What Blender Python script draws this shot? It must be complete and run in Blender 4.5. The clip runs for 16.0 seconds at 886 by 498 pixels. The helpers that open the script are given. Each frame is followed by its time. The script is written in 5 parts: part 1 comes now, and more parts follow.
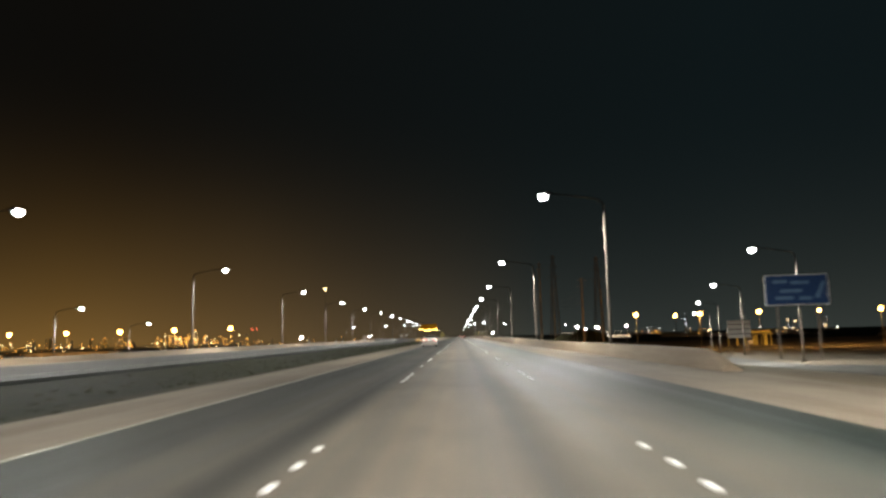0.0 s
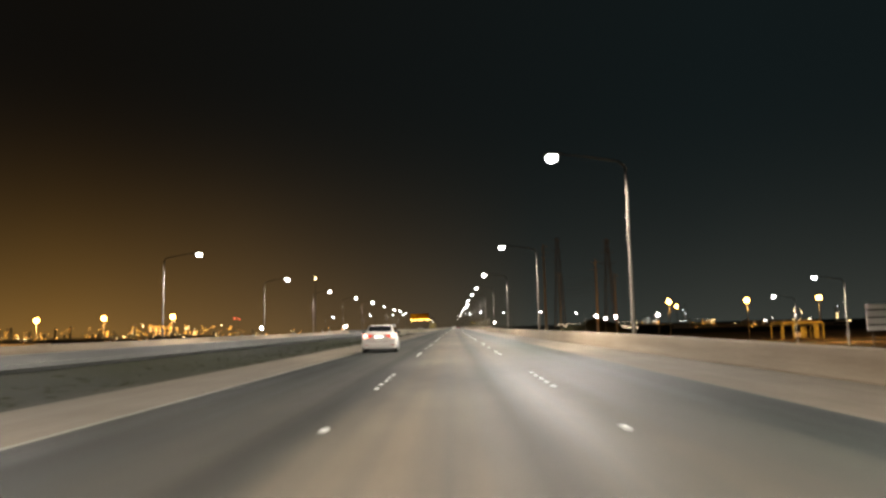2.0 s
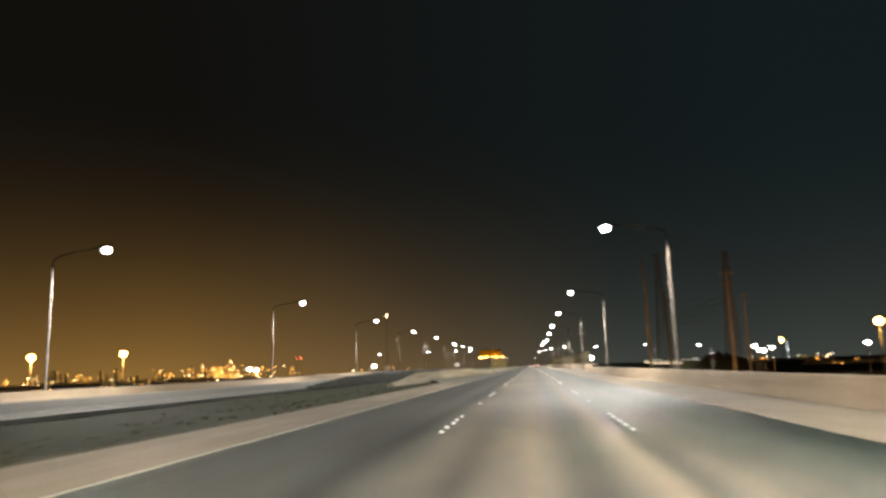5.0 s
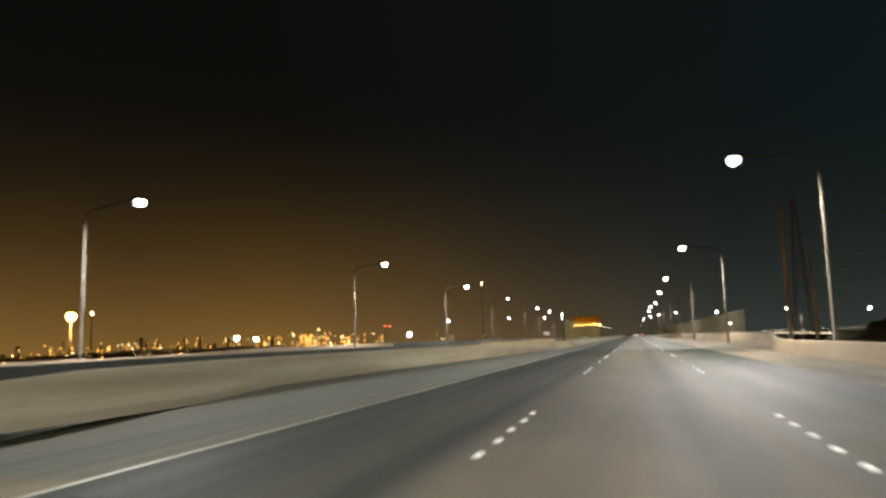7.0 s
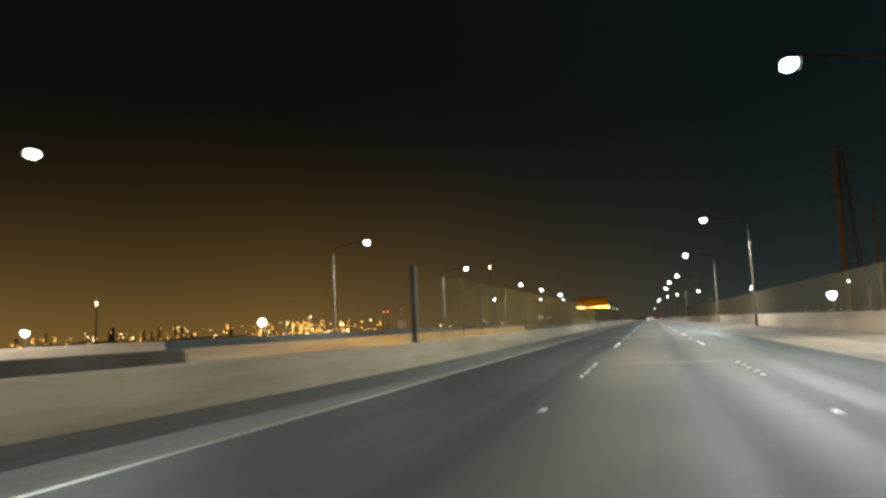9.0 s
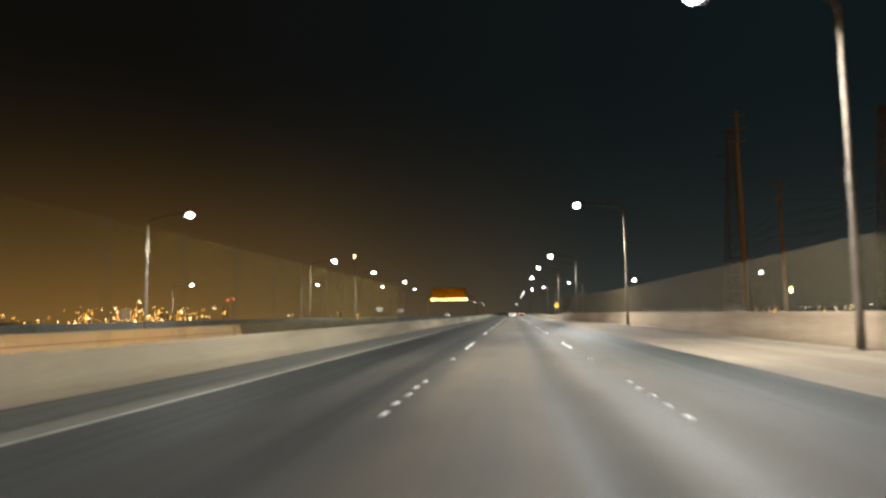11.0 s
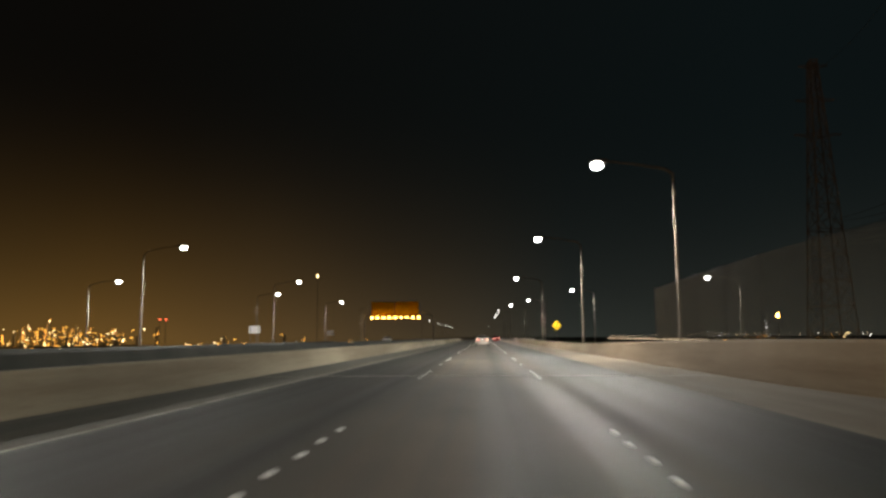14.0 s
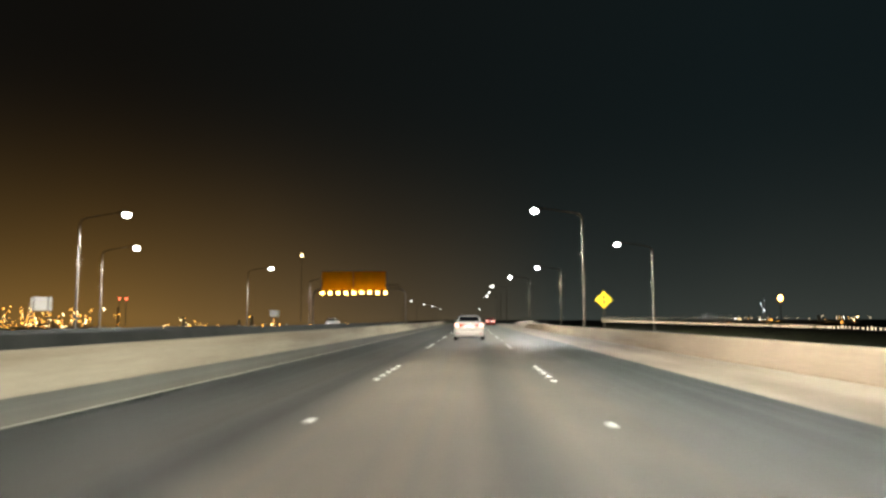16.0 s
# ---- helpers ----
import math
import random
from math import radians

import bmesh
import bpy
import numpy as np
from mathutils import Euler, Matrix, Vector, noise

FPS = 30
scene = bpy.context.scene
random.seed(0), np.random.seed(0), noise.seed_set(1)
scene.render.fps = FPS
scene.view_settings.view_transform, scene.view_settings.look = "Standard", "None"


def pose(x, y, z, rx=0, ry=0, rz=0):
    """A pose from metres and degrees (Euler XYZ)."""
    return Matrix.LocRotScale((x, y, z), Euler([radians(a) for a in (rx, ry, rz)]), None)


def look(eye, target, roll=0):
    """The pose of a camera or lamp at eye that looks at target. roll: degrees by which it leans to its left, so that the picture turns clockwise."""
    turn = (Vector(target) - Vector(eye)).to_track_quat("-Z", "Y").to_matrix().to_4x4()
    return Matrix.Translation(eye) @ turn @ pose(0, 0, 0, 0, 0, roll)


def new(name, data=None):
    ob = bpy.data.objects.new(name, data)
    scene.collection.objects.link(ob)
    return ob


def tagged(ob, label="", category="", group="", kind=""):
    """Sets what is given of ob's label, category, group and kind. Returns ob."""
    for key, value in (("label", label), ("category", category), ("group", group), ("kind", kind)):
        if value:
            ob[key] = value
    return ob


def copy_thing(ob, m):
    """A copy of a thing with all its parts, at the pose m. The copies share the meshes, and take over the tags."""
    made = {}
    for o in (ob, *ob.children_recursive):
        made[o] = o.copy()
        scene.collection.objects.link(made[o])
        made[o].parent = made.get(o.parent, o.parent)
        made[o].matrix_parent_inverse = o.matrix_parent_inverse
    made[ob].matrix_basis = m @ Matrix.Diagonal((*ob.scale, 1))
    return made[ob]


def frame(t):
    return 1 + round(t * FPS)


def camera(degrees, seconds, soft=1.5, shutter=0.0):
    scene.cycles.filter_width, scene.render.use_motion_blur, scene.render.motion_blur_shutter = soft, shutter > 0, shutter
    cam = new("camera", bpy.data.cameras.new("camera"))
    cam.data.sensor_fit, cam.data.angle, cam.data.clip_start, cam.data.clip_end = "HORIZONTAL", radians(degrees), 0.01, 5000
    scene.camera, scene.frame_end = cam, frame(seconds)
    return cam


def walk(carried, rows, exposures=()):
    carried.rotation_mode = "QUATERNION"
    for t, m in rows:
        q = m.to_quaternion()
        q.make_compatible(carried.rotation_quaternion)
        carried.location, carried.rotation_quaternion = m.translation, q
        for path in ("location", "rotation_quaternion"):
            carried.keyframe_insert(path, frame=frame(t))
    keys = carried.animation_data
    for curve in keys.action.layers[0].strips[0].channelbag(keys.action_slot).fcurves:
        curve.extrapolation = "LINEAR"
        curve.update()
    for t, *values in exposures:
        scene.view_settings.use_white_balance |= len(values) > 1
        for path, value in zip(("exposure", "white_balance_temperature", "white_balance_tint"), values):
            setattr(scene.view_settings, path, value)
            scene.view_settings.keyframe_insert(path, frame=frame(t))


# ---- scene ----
# camera: a phone held behind the windscreen of a car on the middle lane
cam = camera(65.3, 16.0, soft=2.9, shutter=0.42)
EYE = 1.23
PATH = [  # seconds, x, y, yaw to the left, pitch up, roll
    (0.0, 0.0, -0.0, 1.19, 7.22, 1.49), (0.5, 0.02, 13.16, 1.1, 7.17, 1.28), (1.0, 0.03, 26.28, 1.41, 6.33, 1.42),
    (1.5, -0.02, 39.65, 1.01, 6.09, 1.46), (2.0, -0.01, 52.84, 0.74, 6.44, 1.33), (2.5, -0.02, 65.42, 0.78, 6.42, 1.42),
    (3.0, 0.09, 78.58, 1.01, 6.73, 1.42), (3.5, 0.14, 91.92, 1.19, 6.6, 1.38), (4.0, 0.17, 105.51, 1.82, 6.41, 1.46),
    (4.5, 0.19, 119.18, 3.0, 7.11, 1.83), (5.0, 0.18, 132.65, 6.92, 9.75, 1.85), (5.2, 0.17, 138.05, 9.05, 9.8, 1.85),
    (7.3, 0.01, 194.6, 15.7, 7.35, 1.69), (7.5, -0.01, 200.07, 16.01, 7.96, 1.69), (8.0, -0.07, 213.84, 15.99, 7.65, 1.59),
    (8.5, -0.11, 227.82, 16.22, 7.2, 1.96), (9.0, -0.14, 241.58, 16.32, 6.3, 2.23), (9.5, -0.18, 255.26, 16.0, 5.47, 1.9),
    (10.0, -0.18, 268.31, 14.43, 5.0, 1.73), (10.2, -0.17, 273.7, 10.4, 4.9, 1.6), (12.3, 0.24, 332.7, 3.4, 6.8, -0.1),
    (12.5, 0.25, 338.24, 2.93, 7.85, -0.45), (13.0, 0.28, 352.04, 2.34, 7.39, 0.15), (13.5, 0.3, 365.55, 3.16, 7.32, 0.3),
    (14.0, 0.32, 378.28, 3.3, 7.27, 0.37), (14.5, 0.36, 391.84, 2.43, 6.33, -0.05), (15.0, 0.32, 405.48, 2.63, 6.48, 0.13),
    (15.5, 0.35, 419.08, 2.32, 6.11, -0.14), (16.0, 0.37, 432.63, 2.51, 5.82, 0.14),
]


def heading(x, y, yaw, pitch, roll):
    a, b = radians(yaw), radians(pitch)
    ahead = Vector((-math.sin(a) * math.cos(b), math.cos(a) * math.cos(b), math.sin(b)))
    return look((x, y, EYE), Vector((x, y, EYE)) + ahead, -roll)


walk(cam, [(t, heading(x, y, yaw, pitch, roll)) for t, x, y, yaw, pitch, roll in PATH],
     [(0.0, -0.15, 6500, 8), (0.5, 0.1, 6500, 8), (1.0, 0.3, 6500, 8), (1.5, 0.2, 6700, 10), (2.0, 0.05, 7000, 12), (3.5, 0.05, 6900, 11), (4.0, -0.15, 6700, 10), (4.5, 0.05, 7000, 12),
      (5.0, 0.35, 6800, 10), (5.4, 0.3, 6700, 9), (7.3, 0.0, 6700, 7), (7.6, 0.0, 6600, 6), (8.0, 0.05, 6200, 1), (8.5, 0.0, 6600, 7), (9.0, -0.15, 6100, 3), (10.0, -0.1, 6000, 2), (10.4, -0.05, 6200, 6),
      (12.5, 0.0, 6700, 10), (13.0, 0.0, 6500, 6), (13.5, -0.62, 7000, 11), (14.0, -0.58, 6900, 9), (14.5, -0.18, 6200, 3), (15.0, 0.03, 6350, 5), (16.0, 0.1, 6650, 7)])

# ---- night sky: nearly black, with the amber glow of the plants along the horizon ----
world = bpy.data.worlds.new("night_sky")
scene.world = world
world.use_nodes = True
wt = world.node_tree
wt.nodes.clear()


def wl(a, b):
    wt.links.new(a, b)


tc = wt.nodes.new("ShaderNodeTexCoord")
sep = wt.nodes.new("ShaderNodeSeparateXYZ")
wl(tc.outputs["Generated"], sep.inputs[0])
low = wt.nodes.new("ShaderNodeMapRange")          # 1 at the horizon, 0 high up
low.inputs["From Min"].default_value, low.inputs["From Max"].default_value = 0.42, 0.0
wl(sep.outputs["Z"], low.inputs["Value"])
low2 = wt.nodes.new("ShaderNodeMath")
low2.operation = "POWER"
low2.inputs[1].default_value = 3.6
wl(low.outputs[0], low2.inputs[0])
side = wt.nodes.new("ShaderNodeMapRange")         # stronger towards the plants on the west side
side.inputs["From Min"].default_value, side.inputs["From Max"].default_value = 0.12, -0.6
side.inputs["To Min"].default_value, side.inputs["To Max"].default_value = 0.85, 1.0
wl(sep.outputs["X"], side.inputs["Value"])
glow = wt.nodes.new("ShaderNodeMath")
glow.operation = "MULTIPLY"
wl(low2.outputs[0], glow.inputs[0])
wl(side.outputs[0], glow.inputs[1])
haze = wt.nodes.new("ShaderNodeTexNoise")
haze.inputs["Scale"].default_value = 3.0
wl(tc.outputs["Generated"], haze.inputs["Vector"])
hz = wt.nodes.new("ShaderNodeMapRange")
hz.inputs["To Min"].default_value, hz.inputs["To Max"].default_value = 0.7, 1.3
wl(haze.outputs[0], hz.inputs["Value"])
glow2 = wt.nodes.new("ShaderNodeMath")
glow2.operation = "MULTIPLY"
wl(glow.outputs[0], glow2.inputs[0])
wl(hz.outputs[0], glow2.inputs[1])
base = wt.nodes.new("ShaderNodeMix")
base.data_type = "RGBA"
cool = wt.nodes.new("ShaderNodeMapRange")         # brownish night to the west, teal to the east
cool.inputs["From Min"].default_value, cool.inputs["From Max"].default_value = -0.45, 0.35
wl(sep.outputs["X"], cool.inputs["Value"])
high = wt.nodes.new("ShaderNodeMix")
high.data_type = "RGBA"
high.inputs["A"].default_value = (0.0044, 0.0040, 0.0033, 1)
high.inputs["B"].default_value = (0.0051, 0.0090, 0.0102, 1)
wl(cool.outputs[0], high.inputs["Factor"])
wl(high.outputs["Result"], base.inputs["A"])
warm = wt.nodes.new("ShaderNodeMix")
warm.data_type = "RGBA"
warm.inputs["A"].default_value = (0.196, 0.106, 0.028, 1)
warm.inputs["B"].default_value = (0.040, 0.046, 0.041, 1)
tilt = wt.nodes.new("ShaderNodeMapRange")
tilt.inputs["From Min"].default_value, tilt.inputs["From Max"].default_value = -0.5, 0.12
wl(sep.outputs["X"], tilt.inputs["Value"])
wl(tilt.outputs[0], warm.inputs["Factor"])
wl(warm.outputs["Result"], base.inputs["B"])
wl(glow2.outputs[0], base.inputs["Factor"])
bg = wt.nodes.new("ShaderNodeBackground")
bg.inputs["Strength"].default_value = 1.0
wl(base.outputs["Result"], bg.inputs["Color"])
out = wt.nodes.new("ShaderNodeOutputWorld")
wl(bg.outputs[0], out.inputs["Surface"])
scene.view_settings.exposure = 0.0


# ---- materials ----
def material(name):
    m = bpy.data.materials.new(name)
    m.use_nodes = True
    t = m.node_tree
    return m, t, t.nodes["Principled BSDF"]


def noise_node(t, scale, detail=4.0, rough=0.55, stretch=(1, 1, 1), world_space=True):
    src = t.nodes.new("ShaderNodeNewGeometry") if world_space else t.nodes.new("ShaderNodeTexCoord")
    mp = t.nodes.new("ShaderNodeMapping")
    mp.inputs["Scale"].default_value = stretch
    t.links.new(src.outputs["Position" if world_space else "Object"], mp.inputs["Vector"])
    n = t.nodes.new("ShaderNodeTexNoise")
    n.inputs["Scale"].default_value, n.inputs["Detail"].default_value, n.inputs["Roughness"].default_value = scale, detail, rough
    t.links.new(mp.outputs[0], n.inputs["Vector"])
    return n.outputs[0]


def ramp(t, fac, stops):
    r = t.nodes.new("ShaderNodeValToRGB")
    els = r.color_ramp.elements
    while len(els) < len(stops):
        els.new(0.5)
    for e, (p, c) in zip(els, stops):
        e.position, e.color = p, (*c, 1)
    t.links.new(fac, r.inputs[0])
    return r.outputs[0]


def mix(t, a, b, fac, how="MIX"):
    m = t.nodes.new("ShaderNodeMix")
    m.data_type, m.blend_type = "RGBA", how
    for key, v in (("A", a), ("B", b)):
        if isinstance(v, tuple):
            m.inputs[key].default_value = (*v, 1)
        else:
            t.links.new(v, m.inputs[key])
    if isinstance(fac, float):
        m.inputs["Factor"].default_value = fac
    else:
        t.links.new(fac, m.inputs["Factor"])
    return m.outputs["Result"]


def bump(t, b, height, strength, distance):
    n = t.nodes.new("ShaderNodeBump")
    n.inputs["Strength"].default_value, n.inputs["Distance"].default_value = strength, distance
    t.links.new(height, n.inputs["Height"])
    t.links.new(n.outputs[0], b.inputs["Normal"])


def grainy(name, c1, c2, scale, rough, metal=0.0, fine=40.0, relief=0.15, stains=None, world_space=True):
    """A surface with grain at a fine scale and patches at a coarse one."""
    m, t, b = material(name)
    big = noise_node(t, scale, 5, 0.6, world_space=world_space)
    small = noise_node(t, fine, 3, 0.6, world_space=world_space)
    col = ramp(t, big, ((0.3, c1), (0.72, c2)))
    col = mix(t, col, ramp(t, small, ((0.35, (0.72, 0.72, 0.72)), (0.65, (1, 1, 1)))), 0.8, "MULTIPLY")
    if stains:
        streak = noise_node(t, 1.0, 4, 0.6, stains, world_space)
        col = mix(t, col, ramp(t, streak, ((0.38, (0.55, 0.52, 0.48)), (0.6, (1, 1, 1)))), 0.75, "MULTIPLY")
    t.links.new(col, b.inputs["Base Color"])
    b.inputs["Roughness"].default_value, b.inputs["Metallic"].default_value = rough, metal
    if rough >= 0.85:
        b.inputs["Specular IOR Level"].default_value = 0.12
    bump(t, b, small, relief, 0.01)
    return m


def emitter(name, color, strength, lights=True):
    m = bpy.data.materials.new(name)
    m.use_nodes = True
    t = m.node_tree
    b = t.nodes["Principled BSDF"]
    b.inputs["Base Color"].default_value = (*[0.3 * c for c in color], 1)
    b.inputs["Emission Color"].default_value = (*color, 1)
    b.inputs["Emission Strength"].default_value = strength
    if not lights:
        m.cycles.emission_sampling = "NONE"
    return m


def plain(name, c, rough=0.5, metal=0.0):
    return grainy(name, tuple(v * 0.85 for v in c), c, 6.0, rough, metal, 60.0, 0.05, None, False)


def asphalt_material():
    m, t, b = material("asphalt")
    pos = t.nodes.new("ShaderNodeNewGeometry")
    sp = t.nodes.new("ShaderNodeSeparateXYZ")
    t.links.new(pos.outputs["Position"], sp.inputs[0])
    streaks = noise_node(t, 1.0, 3.5, 0.55, (1.5, 0.010, 1))
    patch = noise_node(t, 0.12, 4, 0.6, (1.4, 0.5, 1))
    grit = noise_node(t, 55.0, 2, 0.7)
    col = ramp(t, streaks, ((0.30, (0.048, 0.049, 0.046)), (0.5, (0.087, 0.083, 0.074)), (0.70, (0.125, 0.114, 0.099))))
    col = mix(t, col, ramp(t, patch, ((0.3, (0.44, 0.46, 0.48)), (0.68, (1.22, 1.18, 1.12)))), 1.0, "MULTIPLY")
    # wheel tracks and seam; headlight glow is painted as pale middle, dark outer lanes
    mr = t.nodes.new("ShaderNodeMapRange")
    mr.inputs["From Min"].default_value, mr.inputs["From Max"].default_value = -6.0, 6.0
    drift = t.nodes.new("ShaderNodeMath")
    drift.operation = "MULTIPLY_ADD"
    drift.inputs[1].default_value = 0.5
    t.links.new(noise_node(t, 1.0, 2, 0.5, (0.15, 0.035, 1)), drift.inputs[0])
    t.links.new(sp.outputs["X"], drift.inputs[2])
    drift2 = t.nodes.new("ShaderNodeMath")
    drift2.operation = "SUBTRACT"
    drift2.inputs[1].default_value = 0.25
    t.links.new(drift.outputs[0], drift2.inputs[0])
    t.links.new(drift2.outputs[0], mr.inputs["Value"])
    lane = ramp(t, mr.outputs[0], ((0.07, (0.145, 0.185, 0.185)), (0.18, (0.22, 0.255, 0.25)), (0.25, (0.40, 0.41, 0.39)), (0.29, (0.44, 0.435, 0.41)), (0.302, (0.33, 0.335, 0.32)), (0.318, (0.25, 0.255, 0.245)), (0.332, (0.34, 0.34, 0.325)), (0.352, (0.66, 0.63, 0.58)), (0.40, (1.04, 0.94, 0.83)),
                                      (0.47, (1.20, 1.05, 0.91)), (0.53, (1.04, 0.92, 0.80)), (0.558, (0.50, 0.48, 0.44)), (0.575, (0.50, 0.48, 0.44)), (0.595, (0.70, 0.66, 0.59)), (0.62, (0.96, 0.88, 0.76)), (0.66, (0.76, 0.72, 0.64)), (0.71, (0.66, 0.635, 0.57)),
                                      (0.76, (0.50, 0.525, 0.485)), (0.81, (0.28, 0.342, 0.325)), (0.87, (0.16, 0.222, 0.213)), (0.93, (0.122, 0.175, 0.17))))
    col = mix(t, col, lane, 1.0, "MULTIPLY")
    # the surface is paler at the start and darker from the bridge on
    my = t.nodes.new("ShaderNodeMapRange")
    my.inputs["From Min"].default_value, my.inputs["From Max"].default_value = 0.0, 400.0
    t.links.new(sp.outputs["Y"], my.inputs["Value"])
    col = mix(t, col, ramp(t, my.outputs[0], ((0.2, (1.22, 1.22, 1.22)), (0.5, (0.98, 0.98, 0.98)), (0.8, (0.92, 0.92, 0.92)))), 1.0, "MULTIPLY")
    col = mix(t, col, ramp(t, grit, ((0.3, (0.6, 0.6, 0.6)), (0.7, (1.15, 1.15, 1.15)))), 1.0, "MULTIPLY")
    t.links.new(col, b.inputs["Base Color"])
    rr = ramp(t, streaks, ((0.3, (0.62, 0.62, 0.62)), (0.7, (0.84, 0.84, 0.84))))
    t.links.new(rr, b.inputs["Roughness"])
    b.inputs["Specular IOR Level"].default_value = 0.10
    bump(t, b, grit, 0.35, 0.006)
    return m


def ground_material():
    m, t, b = material("desert_ground")
    pos = t.nodes.new("ShaderNodeNewGeometry")
    sp = t.nodes.new("ShaderNodeSeparateXYZ")
    t.links.new(pos.outputs["Position"], sp.inputs[0])
    big = noise_node(t, 0.09, 5, 0.6)
    mid = noise_node(t, 0.8, 5, 0.65)
    fine = noise_node(t, 14.0, 4, 0.7)
    sand = ramp(t, big, ((0.3, (0.112, 0.092, 0.066)), (0.7, (0.170, 0.140, 0.102))))
    scrub = ramp(t, mid, ((0.3, (0.0092, 0.0098, 0.0036)), (0.7, (0.0188, 0.0190, 0.0070))))
    # the edge of the scrub wanders by a metre or two
    wander = t.nodes.new("ShaderNodeMath")
    wander.operation = "MULTIPLY_ADD"
    wander.inputs[1].default_value = 2.2
    t.links.new(mid, wander.inputs[0])
    t.links.new(sp.outputs["X"], wander.inputs[2])
    mr = t.nodes.new("ShaderNodeMapRange")
    mr.inputs["From Min"].default_value, mr.inputs["From Max"].default_value = -19.0, -3.0
    t.links.new(wander.outputs[0], mr.inputs["Value"])
    cover = ramp(t, mr.outputs[0], ((0.05, (0.8, 0.8, 0.8)), (0.2, (1, 1, 1)), (0.58, (1, 1, 1)), (0.66, (0.86, 0.86, 0.86)), (0.73, (0.5, 0.5, 0.5)), (0.79, (0.0, 0.0, 0.0))))
    # past the bridge the low ground to the east is overgrown
    my = t.nodes.new("ShaderNodeMapRange")
    my.inputs["From Min"].default_value, my.inputs["From Max"].default_value = 395.0, 425.0
    t.links.new(sp.outputs["Y"], my.inputs["Value"])
    mx = t.nodes.new("ShaderNodeMapRange")
    mx.inputs["From Min"].default_value, mx.inputs["From Max"].default_value = 10.0, 15.0
    t.links.new(wander.outputs[0], mx.inputs["Value"])
    east = t.nodes.new("ShaderNodeMath")
    east.operation = "MULTIPLY"
    t.links.new(my.outputs[0], east.inputs[0])
    t.links.new(mx.outputs[0], east.inputs[1])
    both = t.nodes.new("ShaderNodeMath")
    both.operation = "MAXIMUM"
    t.links.new(east.outputs[0], both.inputs[0])
    t.links.new(cover, both.inputs[1])
    col = mix(t, sand, scrub, both.outputs[0])
    col = mix(t, col, ramp(t, fine, ((0.3, (0.6, 0.6, 0.6)), (0.7, (1.1, 1.1, 1.1)))), 1.0, "MULTIPLY")
    t.links.new(col, b.inputs["Base Color"])
    b.inputs["Roughness"].default_value = 0.95
    b.inputs["Specular IOR Level"].default_value = 0.05
    bump(t, b, fine, 0.5, 0.05)
    return m


M_ASPHALT = asphalt_material()
M_GROUND = ground_material()
M_SHOULDER = grainy("pale_shoulder", (0.112, 0.092, 0.068), (0.165, 0.135, 0.101), 0.22, 0.9, 0, 25.0, 0.3, (0.5, 0.03, 1))


def dirty_shoulder_material():
    """Grey concrete, silted dark along the barrier and swept pale beside the asphalt."""
    m, t, b = material("silted_shoulder")
    pos = t.nodes.new("ShaderNodeNewGeometry")
    sp = t.nodes.new("ShaderNodeSeparateXYZ")
    t.links.new(pos.outputs["Position"], sp.inputs[0])
    drift = noise_node(t, 1.0, 4, 0.6, (0.7, 0.12, 1))
    fine = noise_node(t, 25.0, 3, 0.6)
    streak = noise_node(t, 1.0, 4, 0.6, (2.2, 0.03, 1))
    add = t.nodes.new("ShaderNodeMath")
    add.operation = "MULTIPLY_ADD"
    add.inputs[1].default_value = 0.9
    t.links.new(drift, add.inputs[0])
    t.links.new(sp.outputs["X"], add.inputs[2])
    mr = t.nodes.new("ShaderNodeMapRange")
    mr.inputs["From Min"].default_value, mr.inputs["From Max"].default_value = -8.4, -4.55
    t.links.new(add.outputs[0], mr.inputs["Value"])
    col = ramp(t, mr.outputs[0], ((0.0, (0.082, 0.077, 0.060)), (0.25, (0.082, 0.079, 0.065)), (0.40, (0.081, 0.081, 0.070)), (0.54, (0.080, 0.081, 0.070)), (0.72, (0.080, 0.080, 0.069)), (0.90, (0.088, 0.084, 0.068)), (0.97, (0.100, 0.091, 0.070)), (1.0, (0.135, 0.118, 0.086))))
    col = mix(t, col, ramp(t, streak, ((0.3, (0.72, 0.72, 0.72)), (0.65, (1.08, 1.07, 1.05)))), 1.0, "MULTIPLY")
    col = mix(t, col, ramp(t, fine, ((0.35, (0.75, 0.75, 0.75)), (0.65, (1, 1, 1)))), 0.8, "MULTIPLY")
    t.links.new(col, b.inputs["Base Color"])
    b.inputs["Roughness"].default_value, b.inputs["Specular IOR Level"].default_value = 0.92, 0.12
    bump(t, b, fine, 0.3, 0.01)
    return m


M_GREYSHOULDER = dirty_shoulder_material()
M_CONCRETE = grainy("barrier_concrete", (0.172, 0.132, 0.092), (0.240, 0.186, 0.132), 0.12, 0.88, 0, 18.0, 0.2, (0.5, 0.05, 0.9))
M_OLDCONCRETE = grainy("old_barrier_concrete", (0.150, 0.130, 0.093), (0.208, 0.181, 0.132), 0.12, 0.9, 0, 18.0, 0.2, (0.3, 0.06, 1.2))
# dark tone paints the shade of the far barriers; also on shoulder and wall
M_DARKCONCRETE = grainy("dark_concrete", (0.022, 0.024, 0.022), (0.04, 0.041, 0.037), 0.3, 0.9, 0, 18.0, 0.2)
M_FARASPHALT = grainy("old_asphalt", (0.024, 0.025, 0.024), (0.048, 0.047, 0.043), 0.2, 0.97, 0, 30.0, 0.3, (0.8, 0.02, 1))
M_RAMP = grainy("pale_asphalt", (0.07, 0.067, 0.06), (0.13, 0.122, 0.105), 0.15, 0.9, 0, 30.0, 0.3)
